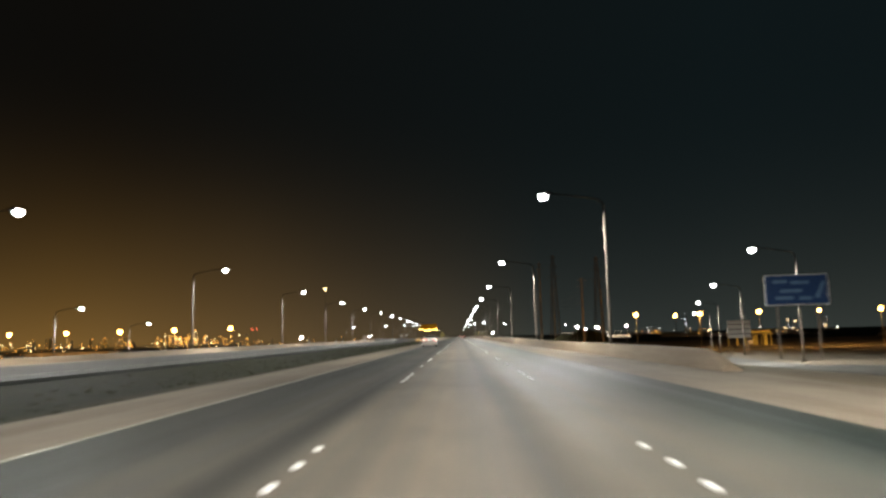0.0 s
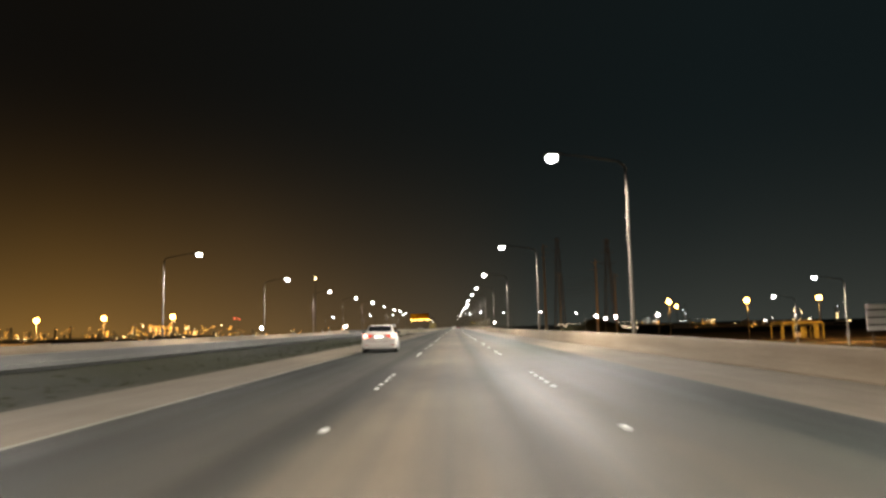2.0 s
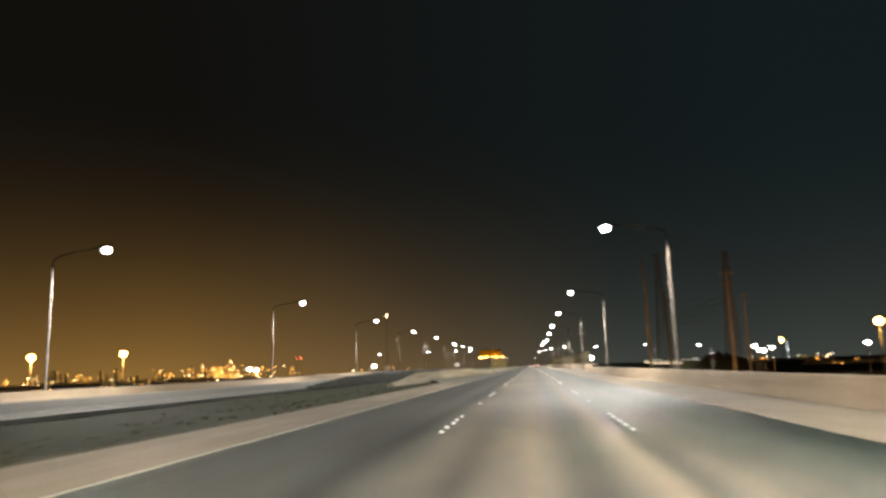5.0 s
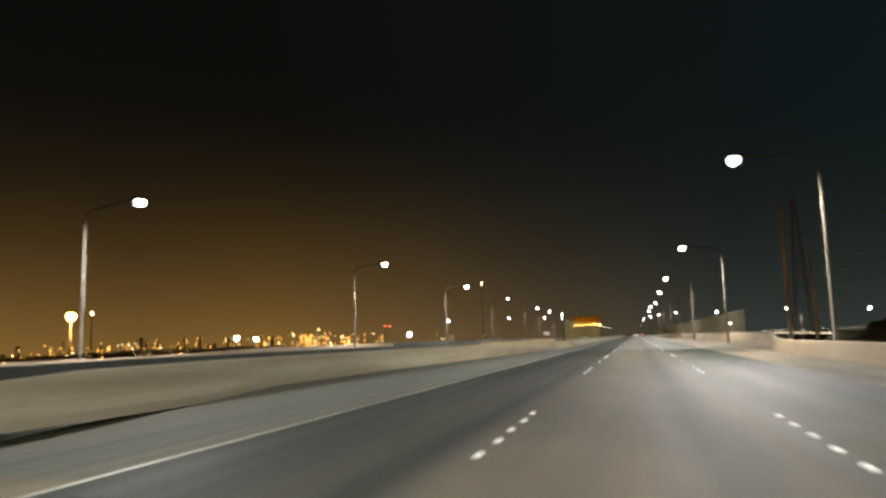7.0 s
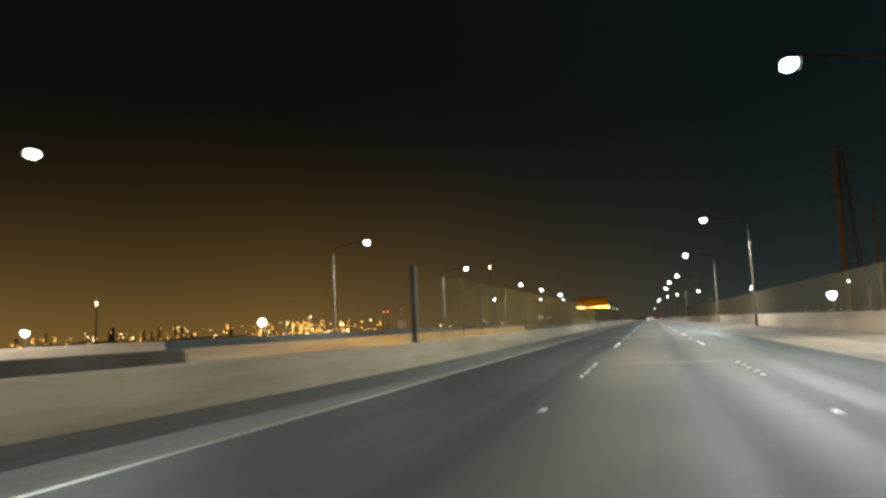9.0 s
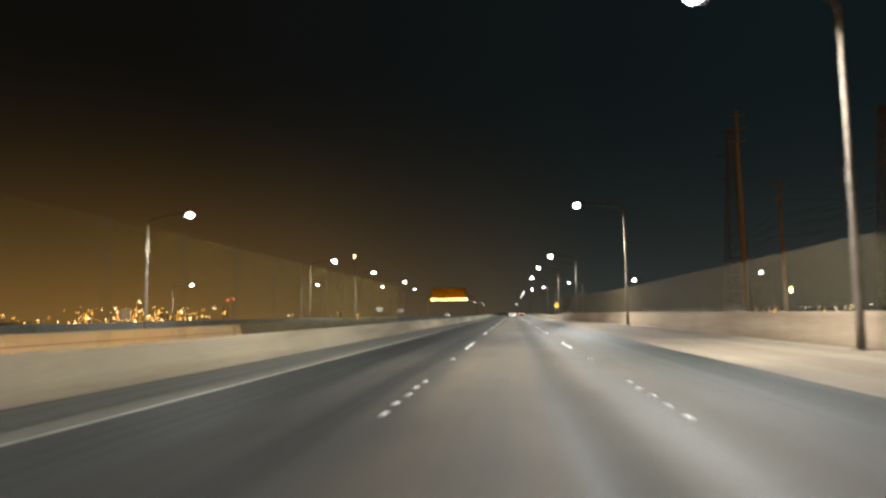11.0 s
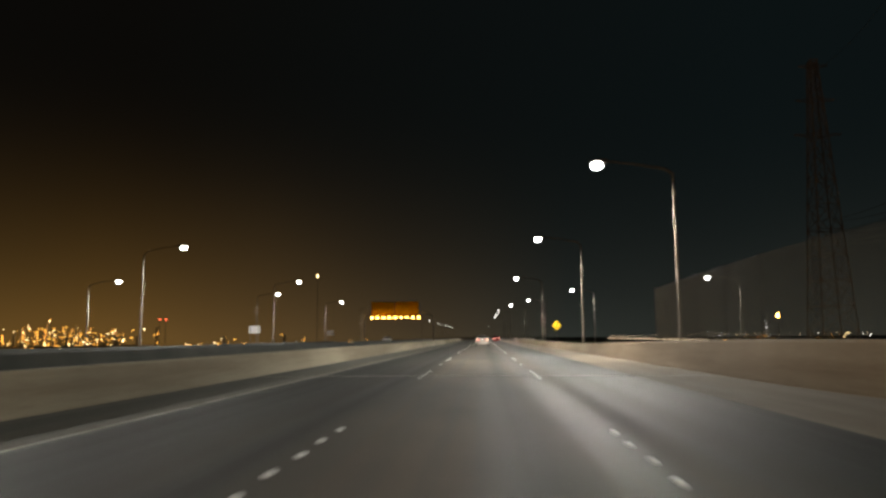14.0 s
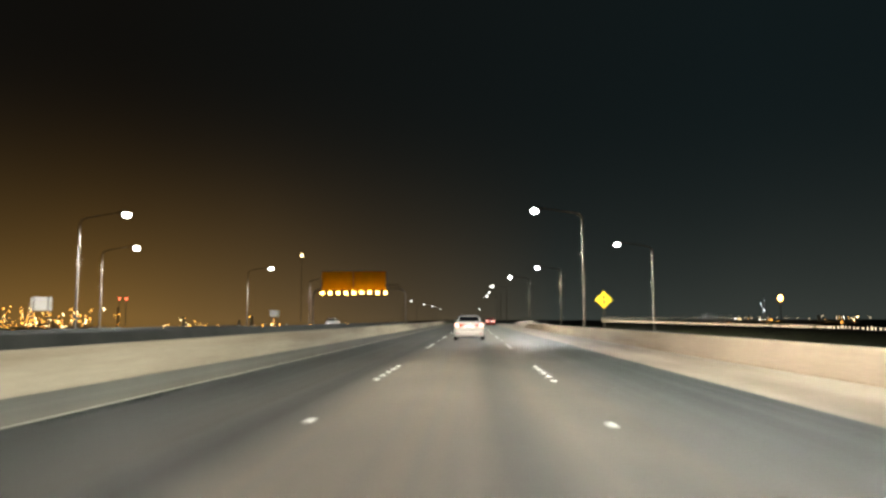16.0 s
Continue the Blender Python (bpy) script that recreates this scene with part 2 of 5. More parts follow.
M_LINE = grainy("edge_paint", (0.095, 0.086, 0.061), (0.155, 0.140, 0.098), 0.8, 0.6, 0, 30.0, 0.2)
M_STUD = plain("white_ceramic", (0.66, 0.65, 0.62), 0.5)
M_STEEL = grainy("galvanised_steel", (0.082, 0.072, 0.058), (0.140, 0.124, 0.102), 1.5, 0.9, 0.0, 30.0, 0.05)
M_SCRUB = grainy("olive_scrub", (0.018, 0.017, 0.007), (0.036, 0.033, 0.015), 1.2, 0.95, 0, 9.0, 0.1)
M_WIRE = plain("fence_wire", (0.070, 0.055, 0.024), 0.7, 0.0)
# olive tint puts the underpass sodium light into the wire colour
M_OLIVEWIRE = plain("olive_fence_wire", (0.165, 0.128, 0.026), 0.7, 0.0)
M_FENCEPOST = plain("dark_fence_post", (0.012, 0.011, 0.009), 0.7)
M_ARM = plain("weathered_dark_steel", (0.035, 0.035, 0.036), 0.8)
M_DARKSTEEL = plain("dark_steel", (0.09, 0.085, 0.08), 0.6, 0.4)
M_RUST = grainy("rusty_brown_steel", (0.30, 0.222, 0.128), (0.42, 0.310, 0.180), 0.6, 0.8, 0.1, 12.0, 0.2)
M_LATTICE = plain("dark_brown_lattice_steel", (0.17, 0.112, 0.066), 0.8)
M_JOINT = plain("joint_steel", (0.24, 0.23, 0.20), 0.6, 0.2)
# the amber of the sign lamps' light is put into the sheet colour
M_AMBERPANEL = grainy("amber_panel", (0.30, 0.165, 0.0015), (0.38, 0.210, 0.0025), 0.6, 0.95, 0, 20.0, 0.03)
M_YELLOW = plain("yellow_sign_sheet", (0.80, 0.50, 0.02), 0.4)
M_BLACK = plain("black_paint", (0.015, 0.015, 0.015), 0.5)
M_BLUE = plain("blue_sign_sheet", (0.003, 0.046, 0.165), 0.6)
M_PALEBLUE = plain("worn_pale_sheet", (0.11, 0.21, 0.36), 0.6)
M_WHITE = plain("white_sheet", (0.78, 0.77, 0.74), 0.45)
M_CARPAINT = plain("white_car_paint", (0.64, 0.595, 0.54), 0.5)
M_CARPAINT.node_tree.nodes["Principled BSDF"].inputs["Specular IOR Level"].default_value = 0.08
M_REDPAINT = plain("dark_red_car_paint", (0.22, 0.02, 0.02), 0.25)
M_GLASS = plain("dark_tinted_glass", (0.012, 0.012, 0.014), 0.0)
M_RUBBER = plain("tyre_rubber", (0.02, 0.02, 0.02), 0.85)
M_ALLOY = plain("alloy_wheel", (0.55, 0.55, 0.54), 0.3, 0.7)
M_REDLENS = plain("red_lens", (0.45, 0.02, 0.015), 0.15)
M_YELLOWPAINT = plain("yellow_painted_steel", (0.46, 0.40, 0.12), 0.7)
M_WALL = grainy("rendered_wall", (0.26, 0.22, 0.16), (0.36, 0.31, 0.23), 0.3, 0.9, 0, 12.0, 0.2)
M_PIPE = plain("process_steel", (0.30, 0.28, 0.25), 0.5, 0.4)

E_ROAD = emitter("road_lamp_glow", (0.93, 1.0, 0.95), 45.0, False)
E_FARROAD = emitter("far_road_lamp_glow", (1.0, 0.97, 0.90), 8.0, False)
E_SODIUM = emitter("sodium_glow", (1.0, 0.42, 0.07), 70.0, False)
E_UNDER = emitter("underpass_lamp_glow", (1.0, 0.47, 0.05), 10000.0)
E_WHITELAMP = emitter("cool_lamp_glow", (1.0, 0.94, 0.84), 60.0, False)
E_SIGNLAMP = emitter("sign_lamp_glow", (1.0, 0.52, 0.09), 48.0)
E_PLANT = emitter("plant_lamp_glow", (1.0, 0.44, 0.07), 6.5, False)
E_PLANTWHITE = emitter("plant_white_glow", (1.0, 0.72, 0.34), 11.0, False)
E_WARMROW = emitter("warm_row_glow", (1.0, 0.78, 0.52), 3.2, False)
E_WINDOW = emitter("window_glow", (1.0, 0.66, 0.30), 0.55, False)
E_COOLFAR = emitter("far_cool_glow", (0.80, 0.92, 1.0), 12.0, False)
E_REDFAR = emitter("red_beacon_glow", (1.0, 0.12, 0.05), 8.0, False)
E_TAIL = emitter("tail_lamp_glow", (1.0, 0.05, 0.02), 0.9)
E_BRAKE = emitter("brake_lamp_glow", (1.0, 0.46, 0.36), 4.2)
E_PLATE = emitter("number_plate_lamp_glow", (1.0, 0.92, 0.82), 20.0)
E_HEAD = emitter("headlamp_glow", (1.0, 0.97, 0.9), 120.0)


# ---- mesh helpers ----
def box(bm, x0, x1, y0, y1, z0, z1):
    v = [bm.verts.new((x, y, z)) for x in (x0, x1) for y in (y0, y1) for z in (z0, z1)]
    for f in ((0, 1, 3, 2), (4, 6, 7, 5), (0, 4, 5, 1), (2, 3, 7, 6), (0, 2, 6, 4), (1, 5, 7, 3)):
        bm.faces.new([v[i] for i in f])
    return v


def tube(bm, pts, radii, sides=8, caps=True):
    """A round bar through the points, with a radius at each."""
    rings = []
    for i, p in enumerate(pts):
        a = Vector(pts[max(i - 1, 0)])
        b = Vector(pts[min(i + 1, len(pts) - 1)])
        d = (b - a).normalized()
        side = d.orthogonal().normalized() if abs(d.z) > 0.9 else d.cross(Vector((0, 0, 1))).normalized()
        if abs(d.z) > 0.9:
            side = (Vector((1, 0, 0)) - d * d.x).normalized()
        up = side.cross(d)
        r = radii[i] if isinstance(radii, (list, tuple)) else radii
        rings.append([bm.verts.new(Vector(p) + r * (math.cos(k * math.tau / sides) * side + math.sin(k * math.tau / sides) * up)) for k in range(sides)])
    for a, b in zip(rings, rings[1:]):
        for k in range(sides):
            bm.faces.new((a[k], a[(k + 1) % sides], b[(k + 1) % sides], b[k]))
    if caps:
        bm.faces.new(rings[0][::-1])
        bm.faces.new(rings[-1])
    return rings


def blob(bm, c, rx, ry, rz, u=8, v=5):
    """A small rounded body."""
    rows = []
    for j in range(1, v):
        a = math.pi * j / v
        rows.append([bm.verts.new((c[0] + rx * math.sin(a) * math.cos(i * math.tau / u), c[1] + ry * math.sin(a) * math.sin(i * math.tau / u), c[2] + rz * math.cos(a))) for i in range(u)])
    top, bot = bm.verts.new((c[0], c[1], c[2] + rz)), bm.verts.new((c[0], c[1], c[2] - rz))
    for i in range(u):
        bm.faces.new((top, rows[0][i], rows[0][(i + 1) % u]))
        bm.faces.new((bot, rows[-1][(i + 1) % u], rows[-1][i]))
        for a, b in zip(rows, rows[1:]):
            bm.faces.new((a[i], b[i], b[(i + 1) % u], a[(i + 1) % u]))


def mesh_of(name, bm, mat, smooth=False):
    bmesh.ops.recalc_face_normals(bm, faces=bm.faces)
    me = bpy.data.meshes.new(name)
    bm.to_mesh(me)
    bm.free()
    me.materials.append(mat)
    if smooth:
        for p in me.polygons:
            p.use_smooth = True
    return me


def part(name, bm, mat, parent=None, label="", smooth=False):
    ob = new(name, mesh_of(name, bm, mat, smooth))
    if parent is not None:
        ob.parent = parent
    if label:
        tagged(ob, label)
    return ob


def loft(bm, profile, path):
    """Sweeps a closed cross-section (offset x, z) along a line of (x, y, height factor)."""
    rings = [[bm.verts.new((x + px, y, pz * h)) for px, pz in profile] for x, y, h in path]
    n = len(profile)
    for a, b in zip(rings, rings[1:]):
        for k in range(n):
            bm.faces.new((a[k], a[(k + 1) % n], b[(k + 1) % n], b[k]))
    bm.faces.new(rings[0][::-1])
    bm.faces.new(rings[-1])


def step(a, b, v):
    k = min(max((v - a) / (b - a), 0.0), 1.0)
    return k * k * (3 - 2 * k)


# ---- the large structure ----
MID = -12.28            # the middle of the median; the far carriageway mirrors this one
BR0, BR1 = 262.0, 402.0  # the overpass


def right_barrier_x(y):
    return 8.05 + 2.85 * (step(228, 252, y) - step(372, 398, y))


def left_barrier_x(y):
    """The median barrier begins well inside the median and closes in on the shoulder."""
    return -10.7 + 3.28 * step(204, 266, y)


def outer(y):
    return -6.5 * step(-70, 290, y) * (1 - 0.95 * step(330, 540, y))


def ground_z(x, y):
    """Embankment under the road, low ground beside it, a street passing under the bridge."""
    m = abs(x - MID)                      # both carriageways lie 7 to 21 m from the middle
    void = step(BR0 - 9, BR0 + 3, y) * (1 - step(BR1 - 3, BR1 + 9, y))
    if m < 4.9:
        z = -0.12 - 0.32 * (1 - (m / 4.9) ** 2) * (1 - step(185, 215, y)) - 0.3 * step(405, 430, y)
    elif m < 20.6:
        z = -0.16
    else:
        z = -0.16 + (outer(y) + 0.16) * step(20.6 + 2.9 * step(228, 252, y), 36, m)
    rough = 0.10 * noise.noise(Vector((x * 0.12, y * 0.12, 0.3))) if m > 23.5 or (m < 4.0) else 0
    far = 1.6 * noise.noise(Vector((x * 0.004, y * 0.004, 4.0))) * step(60, 260, m) * (1 - (1 - step(18, 60, abs(y - 293))))
    if x > 40:
        far *= 1 - step(60, 140, x)
        z -= 4.2 * step(45, 120, x) * step(400, 480, y)
    if x < -40:                           # the plain falls gently towards the plants in the west
        z -= 0.011 * max(0.0, math.hypot(x, y - 230) - 220) * step(40, 110, -x)
    return z * (1 - void) + void * -6.5 + rough + far


def build_ground():
    xs = [-2600, -1700, -1100, -750, -520, -380, -280, -210, -160, -125, -100, -80, -66, -56, -49, -44, -41, -38, -35.6, -33.2, -31, -27, -23, -20, -18, -17.2]
    xs += [-16.2, -15, -13.6, -12.28, -11, -9.6, -8.4, -7.4, -6, -3, 0, 3, 6, 8.3, 10, 11.4, 13.2, 16, 20, 25, 31, 40, 52, 66, 84, 105, 135, 170, 215, 280, 380, 520, 750, 1100, 1700, 2600]
    ys = [-400, -250, -150, -100] + [-70 + 5 * i for i in range(146)] + [665, 690, 720, 760, 820, 900, 1000, 1130, 1300, 1500, 1800, 2200, 2800, 3600, 4700]
    verts = [(x, y, ground_z(x, y)) for y in ys for x in xs]
    n = len(xs)
    faces = [(j * n + i, j * n + i + 1, (j + 1) * n + i + 1, (j + 1) * n + i) for j in range(len(ys) - 1) for i in range(n - 1)]
    me = bpy.data.meshes.new("ground")
    me.from_pydata(verts, [], faces)
    me.materials.append(M_GROUND)
    for p in me.polygons:
        p.use_smooth = True
    tagged(new("ground", me), "dark sandy ground with sparse olive scrub, sloping beside the embankment", "ground", kind="structure")


build_ground()
FAR_Y, NEAR_Y = 1900.0, -75.0


def slab(name, x0, x1, y0, y1, z0, z1, mat, label, steps=60, category="road"):
    bm = bmesh.new()
    top, low_ = [], []
    for i in range(steps + 1):
        y = y0 + (y1 - y0) * i / steps
        a, b = (x0(y) if callable(x0) else x0), (x1(y) if callable(x1) else x1)
        top.append([bm.verts.new((a, y, z1)), bm.verts.new((b, y, z1))])
        low_.append([bm.verts.new((a, y, z0)), bm.verts.new((b, y, z0))])
    for i in range(steps):
        bm.faces.new((top[i][0], top[i][1], top[i + 1][1], top[i + 1][0]))
        bm.faces.new((low_[i][0], low_[i + 1][0], low_[i + 1][1], low_[i][1]))
        bm.faces.new((top[i][0], top[i + 1][0], low_[i + 1][0], low_[i][0]))
        bm.faces.new((top[i][1], low_[i][1], low_[i + 1][1], top[i + 1][1]))
    bm.faces.new((top[0][0], low_[0][0], low_[0][1], top[0][1]))
    bm.faces.new((top[-1][0], top[-1][1], low_[-1][1], low_[-1][0]))
    return tagged(part(name, bm, mat), label, category, kind="structure")


def mirror(x):
    return 2 * MID - x


road = slab("road", -5.1, 5.0, NEAR_Y, FAR_Y, -0.5, 0.0, M_ASPHALT, "worn grey three-lane asphalt carriageway with wheel tracks and painted headlight glow")
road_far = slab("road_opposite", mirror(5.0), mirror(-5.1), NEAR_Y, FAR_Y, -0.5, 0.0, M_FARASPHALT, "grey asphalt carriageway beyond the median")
slab("pavement_right", 5.0, lambda y: right_barrier_x(y) + 0.35, NEAR_Y, FAR_Y, -0.5, -0.012, M_SHOULDER, "pale dusty concrete shoulder beside the asphalt", 330, "pavement")
slab("pavement_left", -7.55, -5.1, NEAR_Y, 192.0, -0.5, -0.012, M_SHOULDER, "pale dusty shoulder along the scrubby median", 40, "pavement")
slab("pavement_bridge_left", lambda y: -7.55 + (left_barrier_x(y) + 7.42) * step(190, 210, y), -5.1, 192.0, FAR_Y, -0.5, -0.012, M_GREYSHOULDER, "grey silted concrete shoulder along the median barrier", 500, "pavement")
slab("pavement_far_left", lambda y: mirror(right_barrier_x(y) + 0.35), mirror(5.0), NEAR_Y, FAR_Y, -0.5, -0.012, M_SHOULDER, "pale dusty shoulder of the opposite carriageway", 330, "pavement")
slab("pavement_far_right", mirror(-5.1), mirror(-7.55), NEAR_Y, FAR_Y, -0.5, -0.012, M_DARKCONCRETE, "dark shoulder of the opposite carriageway", 60, "pavement")
slab("cross_street", -420, 420, 286, 300, -6.7, -6.42, M_ASPHALT, "dark asphalt street that passes under the bridge", 4)
# edge lines, lifted a little above the slabs
for nm, x in (("trim_edge_line_left", -5.02), ("trim_edge_line_opposite", mirror(-5.02))):
    slab(nm, x - 0.06, x + 0.04, NEAR_Y, FAR_Y, -0.02, 0.004, M_LINE, "worn pale yellow edge line on the asphalt", 40, "road marking")

# bridge girders under both decks, and piers
for nm, x0, x1 in (("bridge_deck", -7.6, 11.2), ("bridge_deck_opposite", mirror(11.2), mirror(-7.6))):
    slab(nm, x0, x1, BR0 - 2, BR1 + 2, -1.7, -0.52, M_CONCRETE, "concrete bridge deck over the street", 2, "bridge")
for i, y in enumerate((276.0, 318.0, 360.0)):
    for nm, x0, x1 in (("bridge_pier", -6.5, 10.0), ("bridge_pier_opposite", mirror(10.0), mirror(-6.5))):
        slab(nm, x0, x1, y - 0.6, y + 0.6, -7.0, -1.72, M_CONCRETE, "concrete wall pier under the bridge deck", 1, "bridge pier")

# concrete barriers with the steady slope of a safety barrier
JERSEY = [(-0.32, -0.2), (-0.32, 0.03), (-0.12, 0.80), (-0.09, 0.85), (-0.06, 0.86), (0.06, 0.86), (0.09, 0.85), (0.12, 0.80), (0.32, 0.03), (0.32, -0.2)]


def barrier(name, xf, y0, y1, hf, label, dense=4.0, mat=M_CONCRETE):
    bm = bmesh.new()
    n = max(2, int((y1 - y0) / dense))
    loft(bm, JERSEY, [(xf(y0 + (y1 - y0) * i / n), y0 + (y1 - y0) * i / n, hf(y0 + (y1 - y0) * i / n)) for i in range(n + 1)])
    return tagged(part(name, bm, mat), label, "barrier", kind="structure")


def right_height(y):
    return (0.73 + 0.13 * step(58, 92, y) + 0.46 * step(225, 250, y) - 0.53 * step(392, 440, y)) * (0.3 + 0.7 * step(21.2, 22.6, y)) * (1 - 0.7 * step(528, 536, y))


def left_height(y):
    return (0.98 - 0.13 * step(228, 262, y)) * (0.2 + 0.8 * step(186, 200, y))


barrier("barrier_right", right_barrier_x, 21.0, 536.0, right_height, "pale concrete safety barrier along the shoulder", 1.0)
barrier("barrier_left", left_barrier_x, 186.0, 900.0, left_height, "weathered concrete median barrier beside the shoulder", 4.0, M_OLDCONCRETE)
# shaded faces of the inner barrier are painted dark on both sides of the bridge
for nm, ya, yb, mt, words in (("barrier_opposite_inner", 186.0, 264.0, M_DARKCONCRETE, "median barrier of the opposite carriageway with its shade painted dark"),
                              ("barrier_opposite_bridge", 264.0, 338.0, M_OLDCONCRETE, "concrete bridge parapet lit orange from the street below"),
                              ("barrier_opposite_end", 338.0, 900.0, M_DARKCONCRETE, "median barrier of the opposite carriageway with its shade painted dark")):
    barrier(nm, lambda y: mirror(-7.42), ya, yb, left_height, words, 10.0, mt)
# from y 286 the outer barrier carries its shade as dark colour
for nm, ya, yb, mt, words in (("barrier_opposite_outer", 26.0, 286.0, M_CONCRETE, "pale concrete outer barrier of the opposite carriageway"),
                              ("barrier_opposite_outer_bridge", 286.0, 900.0, M_DARKCONCRETE, "concrete outer parapet of the opposite carriageway with its shade painted dark")):
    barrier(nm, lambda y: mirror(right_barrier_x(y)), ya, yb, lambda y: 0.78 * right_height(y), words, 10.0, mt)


def ramp_road(name, pts, width, label, mat=M_RAMP):
    """A slip road laid along points (x, y, z)."""
    bm = bmesh.new()
    rows_ = []
    for i, p in enumerate(pts):
        d = (Vector(pts[min(i + 1, len(pts) - 1)]) - Vector(pts[max(i - 1, 0)])).normalized()
        n = Vector((d.y, -d.x, 0)).normalized() * width / 2
        c = Vector(p)
        rows_.append([bm.verts.new(c - n), bm.verts.new(c + n), bm.verts.new(c + n - Vector((0, 0, 0.6))), bm.verts.new(c - n - Vector((0, 0, 0.6)))])
    for p, q in zip(rows_, rows_[1:]):
        for k in range(4):
            bm.faces.new((p[k], p[(k + 1) % 4], q[(k + 1) % 4], q[k]))
    bm.faces.new(rows_[0][::-1])
    bm.faces.new(rows_[-1])
    tagged(part(name, bm, mat), label, "road", kind="structure")


def on_ground(pts):
    return [(x, y, max(ground_z(x + dx, y) for dx in (-3, 0, 3)) + 0.05) for x, y in pts]


def curve_through(pts, n=6):
    out_ = []
    for i in range(len(pts) - 1):
        p0, p1, p2, p3 = pts[max(i - 1, 0)], pts[i], pts[i + 1], pts[min(i + 2, len(pts) - 1)]
        for k in range(n):
            t = k / n
            out_.append(tuple(0.5 * (2 * p1[j] + (p2[j] - p0[j]) * t + (2 * p0[j] - 5 * p1[j] + 4 * p2[j] - p3[j]) * t * t + (3 * p1[j] - p0[j] - 3 * p2[j] + p3[j]) * t ** 3) for j in (0, 1)))
    return out_ + [pts[-1]]


ramp_road("road_exit_right", on_ground(curve_through([(14.5, 8), (20, 36), (28, 69), (40, 113), (52, 155), (64, 196), (78, 250)])), 7.0, "pale asphalt slip road that leaves and falls away")
ramp_road("road_entry_right", on_ground(curve_through([(58, 404), (47, 434), (29.5, 470), (18.5, 515), (13.2, 552)])), 6.5, "dark asphalt slip road that climbs to the highway", M_FARASPHALT)
ramp_road("road_exit_left", on_ground(curve_through([(-62, 404), (-53, 440), (-47, 470), (-40.5, 515), (-37.5, 552)])), 6.5, "pale asphalt slip road beside the opposite carriageway")
ramp_road("road_entry_left", on_ground(curve_through([(-41, 8), (-47, 50), (-57, 109), (-66, 150), (-80, 210)])), 6.5, "pale asphalt slip road that falls away from the opposite carriageway")


# ---- street lamps: tapered pole, curved arm, housing and glowing bowl ----
BULB = bpy.data.lights.new("bulb", "SPOT")
BULB.energy, BULB.color = 28000.0, (0.99, 0.972, 0.915)
BULB.spot_size, BULB.spot_blend, BULB.shadow_soft_size = radians(174), 0.4, 0.0


def street_lamp(glow, size=1.0, lit=True):
    root = new("street_lamp")
    bm = bmesh.new()
    box(bm, -0.22, 0.22, -0.22, 0.22, -0.25, 0.03)
    for sx in (-0.16, 0.16):
        for sy in (-0.16, 0.16):
            tube(bm, [(sx, sy, 0.03), (sx, sy, 0.09)], 0.022, 6)
    part("base_plate", bm, M_STEEL, root)
    bm = bmesh.new()
    tube(bm, [(0, 0, 0.0), (0, 0, 1.2), (0, 0, 5.5), (0, 0, 10.2)], [0.125, 0.115, 0.09, 0.065], 10)
    part("pole", bm, M_STEEL, root, smooth=True)
    bm = bmesh.new()
    arc = [(-0.75 + 0.75 * math.cos(a), 0, 10.2 + 0.62 * math.sin(a)) for a in [i * math.pi / 12 for i in range(7)]]
    tube(bm, arc + [(-2.2, 0, 11.08), (-3.7, 0, 11.27)], [0.07, 0.068, 0.066, 0.064, 0.062, 0.06, 0.058, 0.05, 0.042], 8)
    part("arm", bm, M_STEEL, root, smooth=True)
    bm = bmesh.new()
    blob(bm, (-4.12, 0, 11.26), 0.60, 0.33, 0.15, 12, 6)
    tube(bm, [(-3.72, 0, 11.27), (-3.45, 0, 11.25)], [0.09, 0.05], 8)
    # disc added to block the bowl's light from the arm
    tube(bm, [(-3.86, 0, 11.1), (-3.80, 0, 11.1)], [0.36, 0.33], 12)
    head = part("lamp_head", bm, M_ARM, root, "grey lamp housing", True)
    bm = bmesh.new()
    blob(bm, (-4.22, 0, 11.06), 0.33 * size, 0.31 * size, 0.27 * size, 20, 12)
    part("lens", bm, glow, head, "glowing white lamp bowl", True)
    if lit:
        bulb = new("bulb", BULB)
        bulb.parent = head
        bulb.matrix_basis = pose(-4.22, 0, 10.74, 0, 7, 0)
    return root


ROAD_LABEL = "tall galvanised street lamp with a curved arm, lit white"
near_lamp = tagged(street_lamp(E_ROAD), ROAD_LABEL, "street lamp", "street lamps beside the road")
far_lamp = tagged(street_lamp(E_FARROAD, 1.0, False), ROAD_LABEL, "street lamp", "street lamps beside the road")
right_ys = [-41.0, 3.8, 48.1, 92.1, 137.0, 182.3, 227.0, 271.1, 317.4, 360.3, 417.2, 447.4, 494.2]
left_ys = [-43.0, 2.0, 46.6, 89.4, 135.0, 179.3, 223.7, 269.4, 314.2, 358.7, 412.8, 447.3, 492.2]
right_ys += [637.0, 682.0, 722.0, 1060.0, 1110.0]
left_ys += [772.0, 857.0, 942.0, 1000.0, 1060.0]


def foot(x, y):
    return -0.012 if right_barrier_x(y) > 10.5 else ground_z(x, y)


shift = {48.1: 0.25, 137.0: 0.2, 360.3: 0.3, 417.2: 1.0}
spots = [(10.1 + shift.get(y, 0.0), y, foot(10.1, y), 0) for y in right_ys] + [(-34.6, y, -0.5 + 0.4 * (foot(10.1, y) > -0.1), 180) for y in left_ys]
